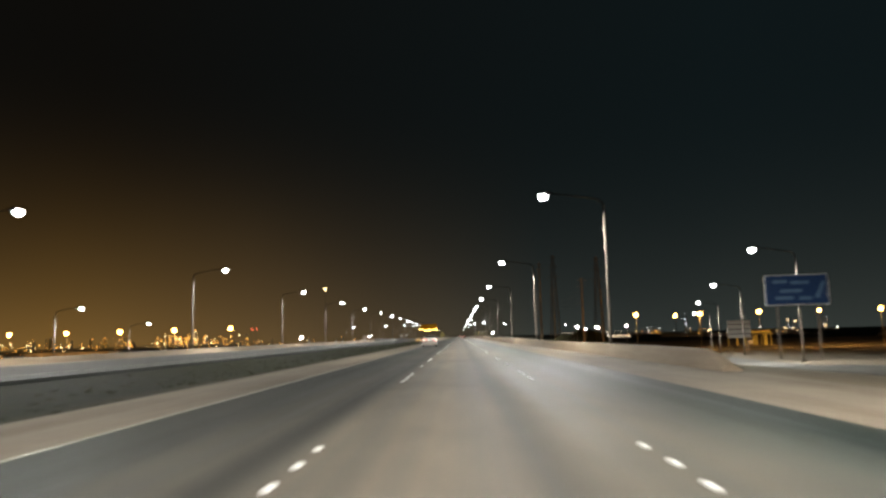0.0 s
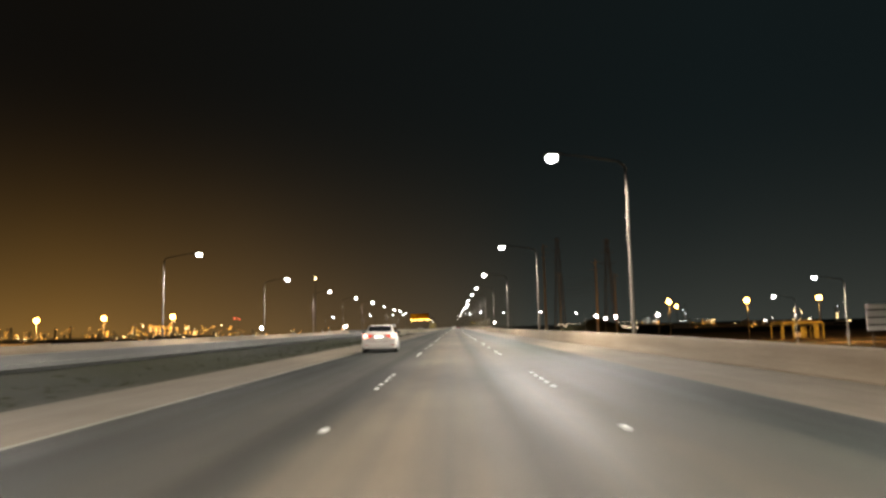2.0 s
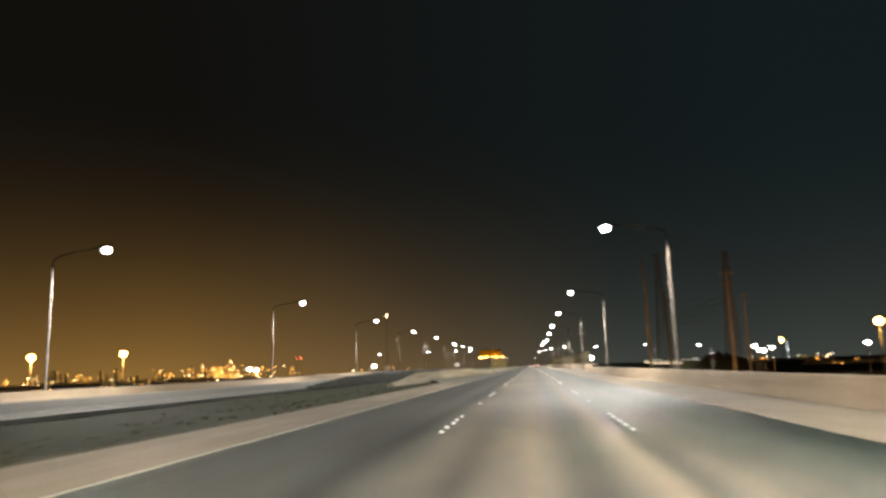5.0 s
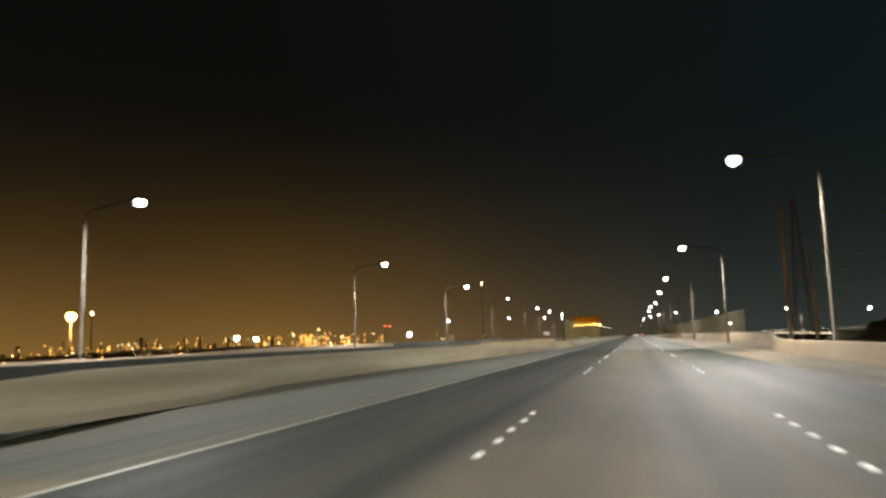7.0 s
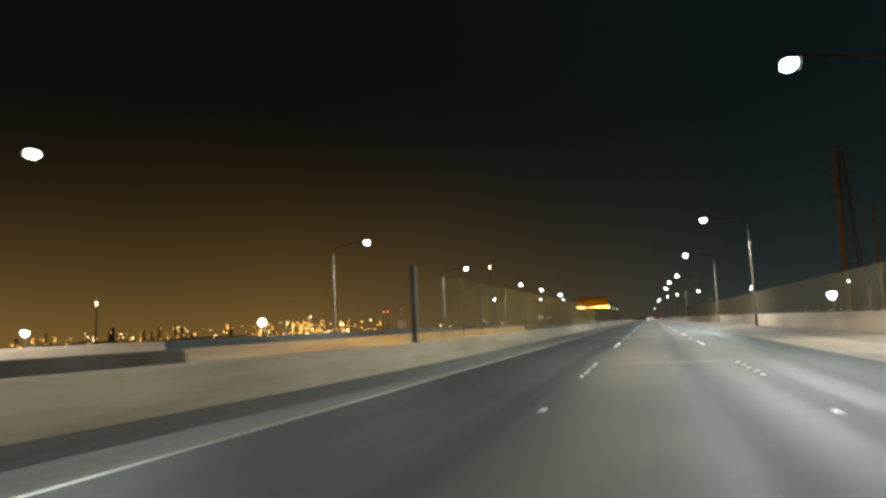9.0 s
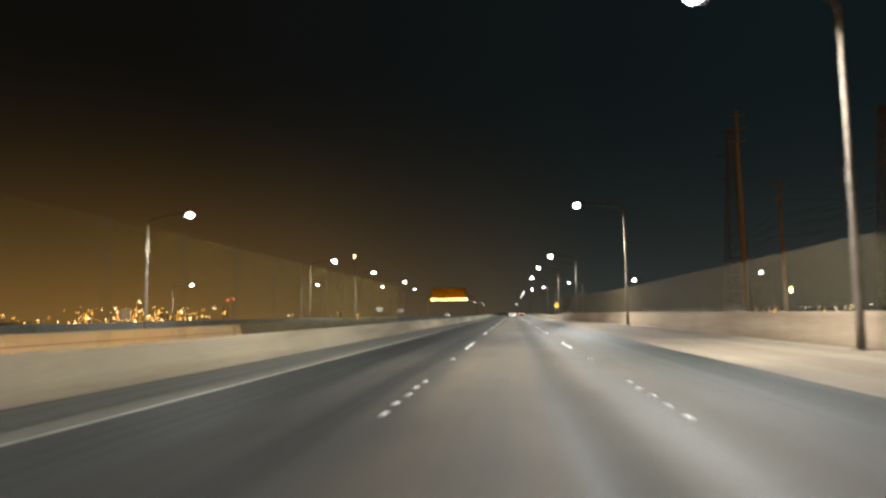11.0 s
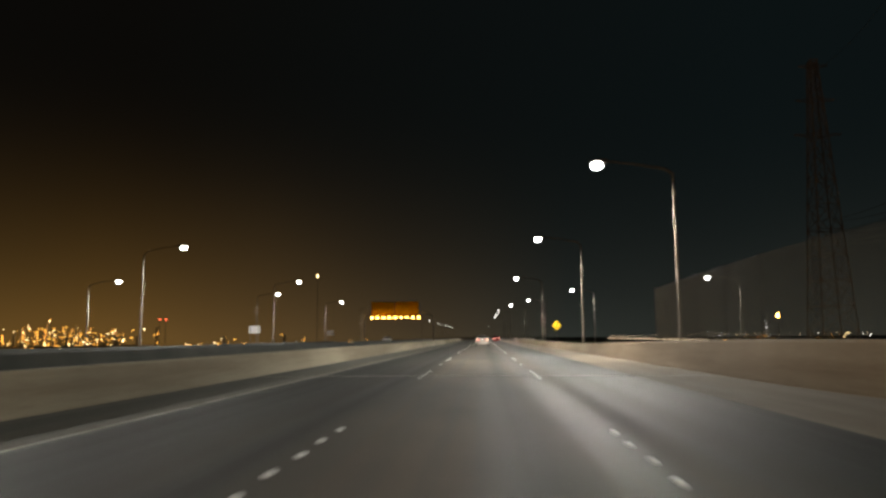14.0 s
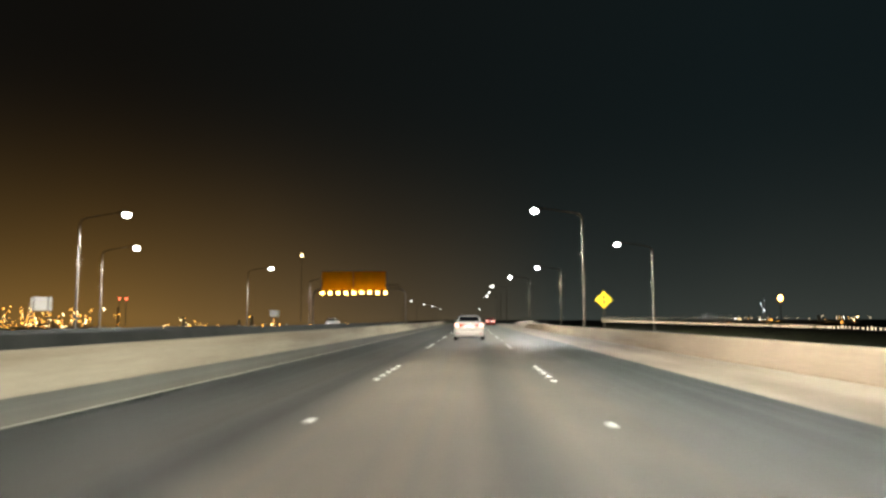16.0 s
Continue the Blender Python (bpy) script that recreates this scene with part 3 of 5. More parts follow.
# lamps of the slip roads, which lie lower than the main road
spots += [(33.7, 69.5, -2.0, 0), (45.6, 113.1, -2.7, 0), (57.3, 155.0, -3.9, 0), (52.0, 434.0, -2.8, 0), (35.0, 474.0, -2.0, 0), (22.5, 519.0, -0.6, 0),
          (-64.4, 109.3, -3.9, 180), (-71.9, 150.0, -5.4, 180), (-70.6, 434.6, -3.1, 180), (-54.2, 471.0, -1.9, 180), (-45.1, 515.3, -1.0, 180), (-40.9, 557.6, -0.5, 180),
          (70.0, 196.0, -5.2, 0), (64.0, 392.0, -4.6, 0), (16.3, 560.0, -0.4, 0), (13.0, 590.0, -0.3, 0), (-37.6, 592.0, -0.4, 180)]
first = {True: near_lamp, False: far_lamp}
for x, y, z, turn in spots:
    m = pose(x, y, z, 0, 0, turn)
    kind = y < 600
    if first[kind] is not None:
        src = first[kind]
        src.matrix_basis = m
        first[kind] = None
    else:
        copy_thing(near_lamp if kind else far_lamp, m)


# ---- sodium and white lamps of the street below ----
def post_lamp(glow, height, size, name, housing=M_DARKSTEEL, burner=None):
    root = new(name)
    bm = bmesh.new()
    tube(bm, [(0, 0, -0.6), (0, 0, height * 0.5), (0, 0, height)], [0.16, 0.13, 0.09], 8)
    part("pole", bm, M_STEEL, root, smooth=True)
    bm = bmesh.new()
    tube(bm, [(0, 0, height - 0.05), (0, 0, height + 0.12), (0, 0, height + 0.2)], [0.1, size * 0.5, size * 0.2], 10)
    hd = part("lamp_head", bm, housing, root, "dark lamp cap", True)
    bm = bmesh.new()
    blob(bm, (0, 0, height - size * 0.35), size, size, size * 0.92, 16, 10)
    part("lens", bm, glow, hd, "glowing lamp bowl", True)
    if burner:
        bulb = new("bulb", burner)
        bulb.parent = hd
        bulb.matrix_basis = pose(0.4, 0.4, height - size * 1.2)
    return root


def row_of(root, places, label, group):
    tagged(root, label, "street lamp", group)
    for i, (x, y, z) in enumerate(places):
        if i == 0:
            root.matrix_basis = pose(x, y, z)
        else:
            copy_thing(root, pose(x, y, z))


SODIUM_BULB = bpy.data.lights.new("sodium_bulb", "POINT")
SODIUM_BULB.energy, SODIUM_BULB.color = 22000.0, (1.0, 0.52, 0.16)
SODIUM_BULB.shadow_soft_size = 0.0


def below(ps, h):
    return [(x, y, z - h) for x, y, z in ps]


SOD = [(73.2, 289.4, 8.3), (98.6, 287.2, 8.1), (122.7, 287.1, 8.4), (147.0, 287.0, 8.3), (172.0, 287.0, 8.3), (200.0, 287.0, 8.3), (232.0, 287.0, 8.3),
       (-94.9, 286.2, 7.1), (-118.3, 286.1, 7.0), (-140.4, 284.7, 6.8), (-163.0, 285.0, 6.8), (-187.0, 285.0, 6.8), (-212.0, 285.0, 6.8)]
row_of(post_lamp(E_SODIUM, 14.4, 0.78, "sodium_lamp", M_DARKSTEEL, SODIUM_BULB), below(SOD, 14.4), "orange sodium street lamp on a straight steel pole", "sodium lamps along the low street")
WHT = [(-39.5, 306.7, 2.4), (-70.0, 305.5, 2.3), (-67.2, 294.3, 2.5), (49.5, 295.0, 3.9), (14.8, 307.2, 2.6), (56.0, 310.3, 3.05), (64.7, 330.5, 4.0), (67.5, 283.0, 3.7), (74.7, 374.4, 3.8)]
row_of(post_lamp(E_WHITELAMP, 8.8, 0.36, "white_lamp"), below(WHT, 8.8), "white street lamp on a straight pole beside the low street", "white lamps of the low street")
YARD = [(173.0, 900.0, 1.5), (189.0, 900.0, 0.5), (243.0, 900.0, 2.1), (275.0, 900.0, 2.1), (295.0, 900.0, 3.7), (309.0, 900.0, 3.3), (205.0, 760.0, 1.2), (330.0, 700.0, 1.8),
        (262.0, 640.0, 0.6), (225.0, 560.0, 0.8), (350.0, 820.0, 2.4), (300.0, 560.0, 1.4)]
row_of(post_lamp(E_FARROAD, 9.0, 0.36, "yard_lamp"), below(YARD, 9.0), "small white yard lamp on a thin pole on the far plain", "far yard lamps")
# sodium lamps hung under the bridge edge between the two decks
for x, y in ((-9.2, 278.0), (-9.2, 287.0), (-9.2, 296.0), (-9.2, 310.0), (-9.2, 326.0), (-9.2, 346.0)):
    bm = bmesh.new()
    box(bm, -0.2, 0.2, -0.3, 0.3, -0.1, 0.12)
    housing = tagged(part("underpass_lamp", bm, M_DARKSTEEL), "small sodium lamp fixed under the bridge edge", "lamp", "lamps under the bridge")
    bm = bmesh.new()
    blob(bm, (-0.1, 0, -0.12), 0.2, 0.28, 0.12, 8, 5)
    part("lens", bm, E_UNDER, housing, "glowing orange lens", True)
    housing.matrix_basis = pose(x + 1.45, y, -1.82)


# ---- mesh fences on the bridge parapets ----
def fence(xf, zf, y0, y1, label, wire, r, rails, end_post=False):
    root = tagged(new("mesh_fence"), label, "fence", "mesh fences on the bridge")
    high = 2.35
    n = round((y1 - y0) / 3)
    bm = bmesh.new()
    tube(bm, [(0, 0, 0.0), (0, 0, high + 0.05)], 0.013, 6)
    blob(bm, (0, 0, high + 0.06), 0.045, 0.045, 0.03, 6, 4)
    post = mesh_of("post", bm, M_FENCEPOST)
    for i in range(n + 1):
        y = y0 + (y1 - y0) * i / n
        ob = new("post", post)
        ob.parent = root
        ob.matrix_basis = pose(xf(y), y, zf(y) - 0.04)
    for nm, dz in rails:
        bm = bmesh.new()
        pts = [(xf(y), y, zf(y) + dz) for y in [y0 + (y1 - y0) * i / n for i in range(n + 1)]]
        tube(bm, pts, 0.006, 5)
        part(nm, bm, M_FENCEPOST, root)
    if end_post:
        y = y0 - 0.12
        bm = bmesh.new()
        box(bm, -0.07, 0.07, -0.09, 0.09, -0.03, high + 0.1)
        box(bm, -0.10, 0.10, -0.12, 0.12, -0.03, 0.02)
        ob = part("end_post", bm, M_FENCEPOST, root, "thick dark end post")
        ob.matrix_basis = pose(xf(y), y, zf(y))
    # slanting wires, both ways
    verts, faces, pitch, lean = [], [], 0.066, 2.2
    count = int((y1 - y0 + lean) / pitch)
    for s in (1, -1):
        for k in range(count):
            ya = y0 + k * pitch - (lean if s > 0 else 0)
            yb = ya + s * lean if s > 0 else ya - lean
            a, b = (ya, 0.08), (yb, high)
            for cut in (y0, y1):
                for p, q in ((0, 1), (1, 0)):
                    e = (a, b)
                    if (cut == y0 and e[p][0] < cut < e[q][0]) or (cut == y1 and e[p][0] > cut > e[q][0]):
                        f = (cut - e[q][0]) / (e[p][0] - e[q][0])
                        v = (cut, e[q][1] + f * (e[p][1] - e[q][1]))
                        if p == 0:
                            a = v
                        else:
                            b = v
            if max(a[0], b[0]) <= y0 or min(a[0], b[0]) >= y1:
                continue
            o = len(verts)
            for (yy, zz) in (a, b):
                yy = min(max(yy, y0), y1)
                x, z = xf(yy), zf(yy) + zz
                verts += [(x - r, yy, z - r), (x + r, yy, z), (x - r, yy, z + r)]
            faces += [(o, o + 1, o + 4, o + 3), (o + 1, o + 2, o + 5, o + 4), (o + 2, o, o + 3, o + 5)]
    me = bpy.data.meshes.new("wire_mesh")
    me.from_pydata(verts, [], faces)
    me.materials.append(wire)
    ob = new("wire_mesh", me)
    ob.parent = root
    tagged(ob, "fine diamond wire mesh", kind="stuff")


fence(lambda y: right_barrier_x(y), lambda y: 0.86 * right_height(y) - 0.005, 263.0, 410.0, "tall galvanised diamond mesh fence on the outer parapet", M_WIRE, 0.003, (("top_rail", 2.35), ("bottom_rail", 0.1)))
fence(lambda y: -7.42, lambda y: 0.86 * left_height(y) - 0.005, 263.0, 341.0, "tall galvanised diamond mesh fence on the median parapet", M_OLIVEWIRE, 0.0008, (("bottom_rail", 0.1),), True)

# ---- bridge joints across the carriageway ----
for y in (288.4, 356.6, 377.0, 400.7):
    bm = bmesh.new()
    box(bm, -5.0, 4.9, y - 0.065, y - 0.015, -0.02, 0.006)
    box(bm, -5.0, 4.9, y + 0.015, y + 0.065, -0.02, 0.006)
    box(bm, 4.9, 7.4, y - 0.03, y + 0.03, -0.03, -0.007)
    box(bm, -7.1, -5.12, y - 0.03, y + 0.03, -0.03, -0.007)
    tagged(part("trim_expansion_joint", bm, M_JOINT), "bright steel expansion joint across the bridge deck", "road joint", kind="structure")


bm = bmesh.new()
box(bm, -0.55, 1.95, 261.38, 261.44, -0.02, 0.005)
box(bm, -0.30, 1.40, 261.50, 261.54, -0.02, 0.005)
tagged(part("trim_worn_joint", bm, M_JOINT), "short worn steel joint in the asphalt", "road joint", kind="structure")


# ---- cars ----
def loft_rings(bm, rings):
    vs = [[bm.verts.new(p) for p in r] for r in rings]
    n = len(vs[0])
    for a, b in zip(vs, vs[1:]):
        for k in range(n):
            bm.faces.new((a[k], a[(k + 1) % n], b[(k + 1) % n], b[k]))
    bm.faces.new(vs[0][::-1])
    bm.faces.new(vs[-1])


def section(y, wb, wm, wt, zb, zm, zs, zt, crown=0.03):
    half = [(wb, zb), (wm * 0.985, zb + 0.10), (wm, zm), (wm * 0.985, zs), (wt, zt)]
    return [(x, y, z) for x, z in half] + [(0, y, zt + crown)] + [(-x, y, z) for x, z in half[::-1]] + [(0, y, zb)]


def sheet(bm, pts, thick, normal):
    n = Vector(normal).normalized() * thick
    a = [bm.verts.new(p) for p in pts]
    b = [bm.verts.new(Vector(p) + n) for p in pts]
    k = len(pts)
    bm.faces.new(b)
    bm.faces.new(a[::-1])
    for i in range(k):
        bm.faces.new((a[i], a[(i + 1) % k], b[(i + 1) % k], b[i]))


def sedan(name, paint, tail, label, headlit=False):
    """A four-door saloon; its rear bumper stands at y = 0 and it faces +y."""
    root = tagged(new(name), label, "car", "cars on the road")
    bm = bmesh.new()
    loft_rings(bm, [section(*s) for s in (
        (0.00, 0.70, 0.76, 0.66, 0.34, 0.55, 0.80, 0.88), (0.06, 0.76, 0.83, 0.70, 0.28, 0.55, 0.86, 1.00), (0.20, 0.80, 0.87, 0.72, 0.24, 0.58, 0.92, 1.07),
        (0.55, 0.82, 0.885, 0.74, 0.22, 0.60, 0.95, 1.06), (1.00, 0.83, 0.89, 0.78, 0.20, 0.60, 0.93, 1.00), (2.30, 0.83, 0.89, 0.79, 0.19, 0.58, 0.90, 0.97),
        (3.30, 0.83, 0.885, 0.77, 0.20, 0.58, 0.87, 0.96), (3.90, 0.82, 0.875, 0.70, 0.21, 0.56, 0.80, 0.88), (4.35, 0.76, 0.83, 0.62, 0.22, 0.52, 0.72, 0.78),
        (4.58, 0.62, 0.68, 0.52, 0.26, 0.46, 0.60, 0.66))])
    body = part("body", bm, paint, root, "", True)
    bm = bmesh.new()
    loft_rings(bm, [[(s * w, y, z) for s, w, z in ((1, wb, 0.93), (1, wb * 0.985, 1.02), (1, wr, zr - 0.05), (1, wr * 0.82, zr), (-1, wr * 0.82, zr), (-1, wr, zr - 0.05), (-1, wb * 0.985, 1.02), (-1, wb, 0.93))]
                    for y, wb, wr, zr in ((0.50, 0.70, 0.66, 1.07), (0.85, 0.74, 0.62, 1.27), (1.20, 0.77, 0.585, 1.415), (1.75, 0.785, 0.585, 1.46), (2.30, 0.785, 0.585, 1.455), (2.62, 0.78, 0.60, 1.36), (3.38, 0.74, 0.69, 0.98))])
    part("cabin", bm, paint, root, "", True)
    bm = bmesh.new()
    sheet(bm, [(-0.62, 0.545, 1.105), (0.62, 0.545, 1.105), (0.555, 1.15, 1.395), (-0.555, 1.15, 1.395)], 0.028, (0, -0.43, 0.9))
    part("rear_window", bm, M_GLASS, root, "dark tinted rear window")
    bm = bmesh.new()
    sheet(bm, [(-0.70, 3.30, 1.02), (0.70, 3.30, 1.02), (0.575, 2.66, 1.34), (-0.575, 2.66, 1.34)], 0.03, (0, 0.45, 0.9))
    part("windscreen", bm, M_GLASS, root, "dark windscreen")
    for s in (1, -1):
        for nm, pts in (("rear_side_window", [(0.762, 0.95, 1.03), (0.79, 1.92, 1.02), (0.615, 1.92, 1.40), (0.62, 1.38, 1.39)]), ("front_side_window", [(0.79, 2.0, 1.02), (0.76, 3.05, 1.03), (0.64, 2.55, 1.35), (0.615, 2.0, 1.40)])):
            bm = bmesh.new()
            sheet(bm, [(s * x, y, z) for x, y, z in pts], 0.02, (s * 0.92, 0, 0.38))
            part(nm, bm, M_GLASS, root, "dark tinted window")
        bm = bmesh.new()
        blob(bm, (s * 0.95, 2.92, 1.05), 0.12, 0.07, 0.075, 8, 6)
        part("wing_mirror", bm, M_BLACK, root, "black wing mirror", True)
        for y in (1.30, 2.32):
            bm = bmesh.new()
            box(bm, s * 0.885 - 0.012, s * 0.885 + 0.012, y - 0.1, y + 0.1, 0.84, 0.875)
            part("door_handle", bm, M_BLACK, root, "dark door handle")
        # tail lamp wraps round the corner; outer block brighter than the inner blade
        bm = bmesh.new()
        sheet(bm, [(s * 0.34, -0.015, 0.85), (s * 0.60, 0.0, 0.80), (s * 0.60, 0.01, 0.95), (s * 0.34, -0.005, 0.93)][:: s], 0.03, (0, -1, 0.05))
        part("tail_lamp_blade", bm, tail, root, "red tail lamp blade")
        bm = bmesh.new()
        sheet(bm, [(s * 0.60, 0.0, 0.80), (s * 0.79, 0.05, 0.80), (s * 0.80, 0.10, 0.99), (s * 0.60, 0.012, 0.95)][:: s], 0.035, (s * 0.25, -1, 0.05))
        part("tail_lamp", bm, E_BRAKE, root, "lit tail lamp")
        bm = bmesh.new()
        box(bm, s * 0.66 - 0.09, s * 0.66 + 0.09, -0.045, 0.04, 0.40, 0.43)
        part("reflector", bm, M_REDLENS, root, "red bumper reflector")
        bm = bmesh.new()
        sheet(bm, [(s * 0.45, 4.56, 0.56), (s * 0.78, 4.36, 0.58), (s * 0.76, 4.30, 0.70), (s * 0.46, 4.50, 0.66)][:: -s], 0.04, (s * 0.3, 1, 0.2))
        part("headlamp", bm, E_HEAD if headlit else M_WHITE, root, "headlamp")
        for y in (0.86, 3.62):
            bm = bmesh.new()
            tube(bm, [(s * 0.845, y, 0.33), (s * 0.898, y, 0.33)], 0.375, 20)
            part("wheel_arch", bm, M_BLACK, root, "dark wheel arch")
            bm = bmesh.new()
            tube(bm, [(s * 0.70, y, 0.315), (s * 0.72, y, 0.315), (s * 0.89, y, 0.315), (s * 0.91, y, 0.315)], [0.27, 0.315, 0.315, 0.28], 20)
            wheel = part("wheel", bm, M_RUBBER, root, "black tyre", True)
            bm = bmesh.new()
            tube(bm, [(s * 0.90, y, 0.315), (s * 0.918, y, 0.315)], [0.21, 0.20], 16)
            for k in range(5):
                a = k * math.tau / 5
                tube(bm, [(s * 0.921, y, 0.315), (s * 0.921, y + 0.19 * math.cos(a), 0.315 + 0.19 * math.sin(a))], 0.022, 5)
            part("rim", bm, M_ALLOY, wheel, "silver alloy rim")
    bm = bmesh.new()
    box(bm, -0.34, 0.34, -0.022, 0.03, 0.885, 0.925)
    part("boot_trim", bm, M_BLACK, root, "black trim bar")
    bm = bmesh.new()
    box(bm, -0.26, 0.26, -0.028, 0.03, 0.70, 0.83)
    plate = part("number_plate", bm, M_WHITE, root, "white number plate lit from above")
    for x in (-0.15, -0.05, 0.06, 0.16):
        bm = bmesh.new()
        box(bm, x - 0.03, x + 0.03, -0.032, -0.026, 0.735, 0.795)
        part("plate_bar", bm, M_BLACK, plate, "plain dark bar")
    bm = bmesh.new()
    box(bm, -0.2, 0.2, -0.075, -0.01, 0.846, 0.854)
    part("plate_lamp", bm, E_PLATE, root, "number plate lamp")
    bm = bmesh.new()
    plan = [(-0.872, 0.44), (-0.865, 0.22), (-0.81, 0.07), (-0.70, -0.01), (-0.45, -0.048), (0.0, -0.062), (0.45, -0.048), (0.70, -0.01), (0.81, 0.07), (0.865, 0.22), (0.872, 0.44)]
    loft_rings(bm, [[(x * k, 0.44 + (y - 0.44) * k, z) for x, y in plan] for z, k in ((0.235, 0.90), (0.26, 0.965), (0.32, 0.995), (0.47, 1.0), (0.515, 0.985), (0.535, 0.94))])
    part("bumper", bm, paint, root, "", True)
    bm = bmesh.new()
    box(bm, -0.34, 0.34, -0.014, 0.02, 0.575, 0.583)
    part("boot_seam", bm, M_BLACK, root, "dark seam under the boot lid")
    bm = bmesh.new()
    box(bm, -0.50, 0.50, 0.05, 0.14, 0.17, 0.23)
    part("bumper_valance", bm, M_BLACK, root, "dark lower bumper")
    bm = bmesh.new()
    tube(bm, [(0.45, -0.02, 0.195), (0.45, 0.25, 0.195)], 0.03, 8)
    part("exhaust", bm, M_ALLOY, root, "exhaust tip")
    bm = bmesh.new()
    blob(bm, (0, -0.012, 0.955), 0.06, 0.015, 0.04, 10, 5)
    part("badge", bm, M_ALLOY, root, "plain oval badge", True)
    return root


car = sedan("sedan", M_CARPAINT, E_TAIL, "white saloon car with lit red tail lamps on the middle lane")
car.matrix_basis = pose(0.10, 473.5, 0.0)
other = copy_thing(car, pose(-3.80, 88.15, 0.0, 0, 0, 3.4) @ Matrix.Diagonal((1, 1, 0.965, 1)))
tagged(other, "white saloon car with dark rear window on the inner lane")
lead = sedan("sedan", M_REDPAINT, E_BRAKE, "dark red saloon car far ahead with bright tail lamps")
lead.matrix_basis = pose(-1.0 + 4.6, 566.0, 0.0)
oncoming = sedan("sedan", M_CARPAINT, E_TAIL, "white saloon car with headlamps on, on the opposite carriageway", True)
oncoming.matrix_basis = pose(-23.6, 552.0, 0.0, 0, 0, 180)


# ---- signs ----
def warning_sign():
    root = tagged(new("warning_sign"), "yellow diamond warning sign with a black merging arrow on a post", "road sign")
    bm = bmesh.new()
    tube(bm, [(0, 0.05, -3.2), (0, 0.05, 1.0)], 0.045, 8)
    part("post", bm, M_STEEL, root)
    bm = bmesh.new()
    s = 0.86
    sheet(bm, [(0, 0, -s), (s, 0, 0), (0, 0, s), (-s, 0, 0)], 0.02, (0, -1, 0))
    plate = part("sign_plate", bm, M_YELLOW, root, "yellow diamond plate")
    bm = bmesh.new()
    box(bm, -0.06, 0.06, -0.028, -0.018, -0.48, 0.26)
    sheet(bm, [(-0.17, -0.022, 0.22), (0.17, -0.022, 0.22), (0, -0.022, 0.52)], 0.006, (0, -1, 0))
    sheet(bm, [(0.05, -0.022, -0.22), (0.05, -0.022, -0.06), (0.26, -0.022, -0.30), (0.20, -0.022, -0.40)], 0.006, (0, -1, 0))
    part("arrow", bm, M_BLACK, plate, "black merging arrow")
    bm = bmesh.new()
    e = 0.80
    for a, b in (((0, -e), (e, 0)), ((e, 0), (0, e)), ((0, e), (-e, 0)), ((-e, 0), (0, -e))):
        tube(bm, [(a[0], -0.022, a[1]), (b[0], -0.022, b[1])], 0.012, 4)
    part("border", bm, M_BLACK, plate, "thin black border")
    root.matrix_basis = pose(13.1, 501.0, 3.1)


warning_sign()


def blue_sign():
    root = tagged(new("direction_sign"), "large blue direction sign with worn white writing on two posts", "road sign")
    for x in (-1.1, 1.1):
        bm = bmesh.new()
        tube(bm, [(x, 0.08, -3.6), (x, 0.08, 0.75)], 0.06, 8)
        part("post", bm, M_STEEL, root)
    bm = bmesh.new()
    box(bm, -1.72, 1.72, -0.02, 0.02, -0.78, 0.78)
    plate = part("sign_plate", bm, M_BLUE, root, "blue sign plate")
    for x0, x1, z in ((-1.3, -0.5, 0.45), (-0.3, 0.7, 0.38), (-0.9, 0.3, -0.05), (-1.2, -0.2, -0.42), (0.1, 0.8, -0.45)):
        bm = bmesh.new()
        box(bm, x0, x1, -0.03, -0.018, z - 0.09, z + 0.09)
        part("writing_bar", bm, M_PALEBLUE, plate, "plain white bar of unreadable writing")
    bm = bmesh.new()
    sheet(bm, [(0.95, -0.022, -0.4), (1.2, -0.022, -0.5), (1.6, -0.022, 0.35), (1.45, -0.022, 0.5)], 0.006, (0, -1, 0))
    part("arrow", bm, M_PALEBLUE, plate, "pale slanting arrow")
    bm = bmesh.new()
    for a, b in (((-1.72, -0.78), (1.72, -0.78)), ((1.72, -0.78), (1.72, 0.78)), ((1.72, 0.78), (-1.72, 0.78)), ((-1.72, 0.78), (-1.72, -0.78))):
        tube(bm, [(a[0], -0.02, a[1]), (b[0], -0.02, b[1])], 0.025, 5)
    part("border", bm, M_WHITE, plate, "pale border")
    root.matrix_basis = pose(16.9, 35.0, 3.1, 0, 0, -8) @ Matrix.Diagonal((0.86, 1, 0.95, 1))


blue_sign()


def board(x, y, z, w, h, turn, name, label, bars=0):
    root = tagged(new(name), label, "sign board")
    bm = bmesh.new()
    box(bm, -w / 2, w / 2, -0.03, 0.03, -h / 2, h / 2)
    plate = part("panel", bm, M_WHITE, root, "white panel")
    for i in range(bars):
        zz = h / 2 - h * (i + 0.75) / (bars + 0.5)
        bm = bmesh.new()
        box(bm, -w * 0.46, w * 0.46, -0.05, -0.028, zz - h * 0.03, zz + h * 0.03)
        part("gap_bar", bm, M_DARKSTEEL, plate, "dark gap between panels")
    for sx in (-0.35, 0.35):
        bm = bmesh.new()
        tube(bm, [(sx * w, 0.06, -h / 2 - 4.5), (sx * w, 0.06, h / 2)], 0.06, 6)
        part("post", bm, M_STEEL, root)
    root.matrix_basis = pose(x, y, z, 0, 0, turn)


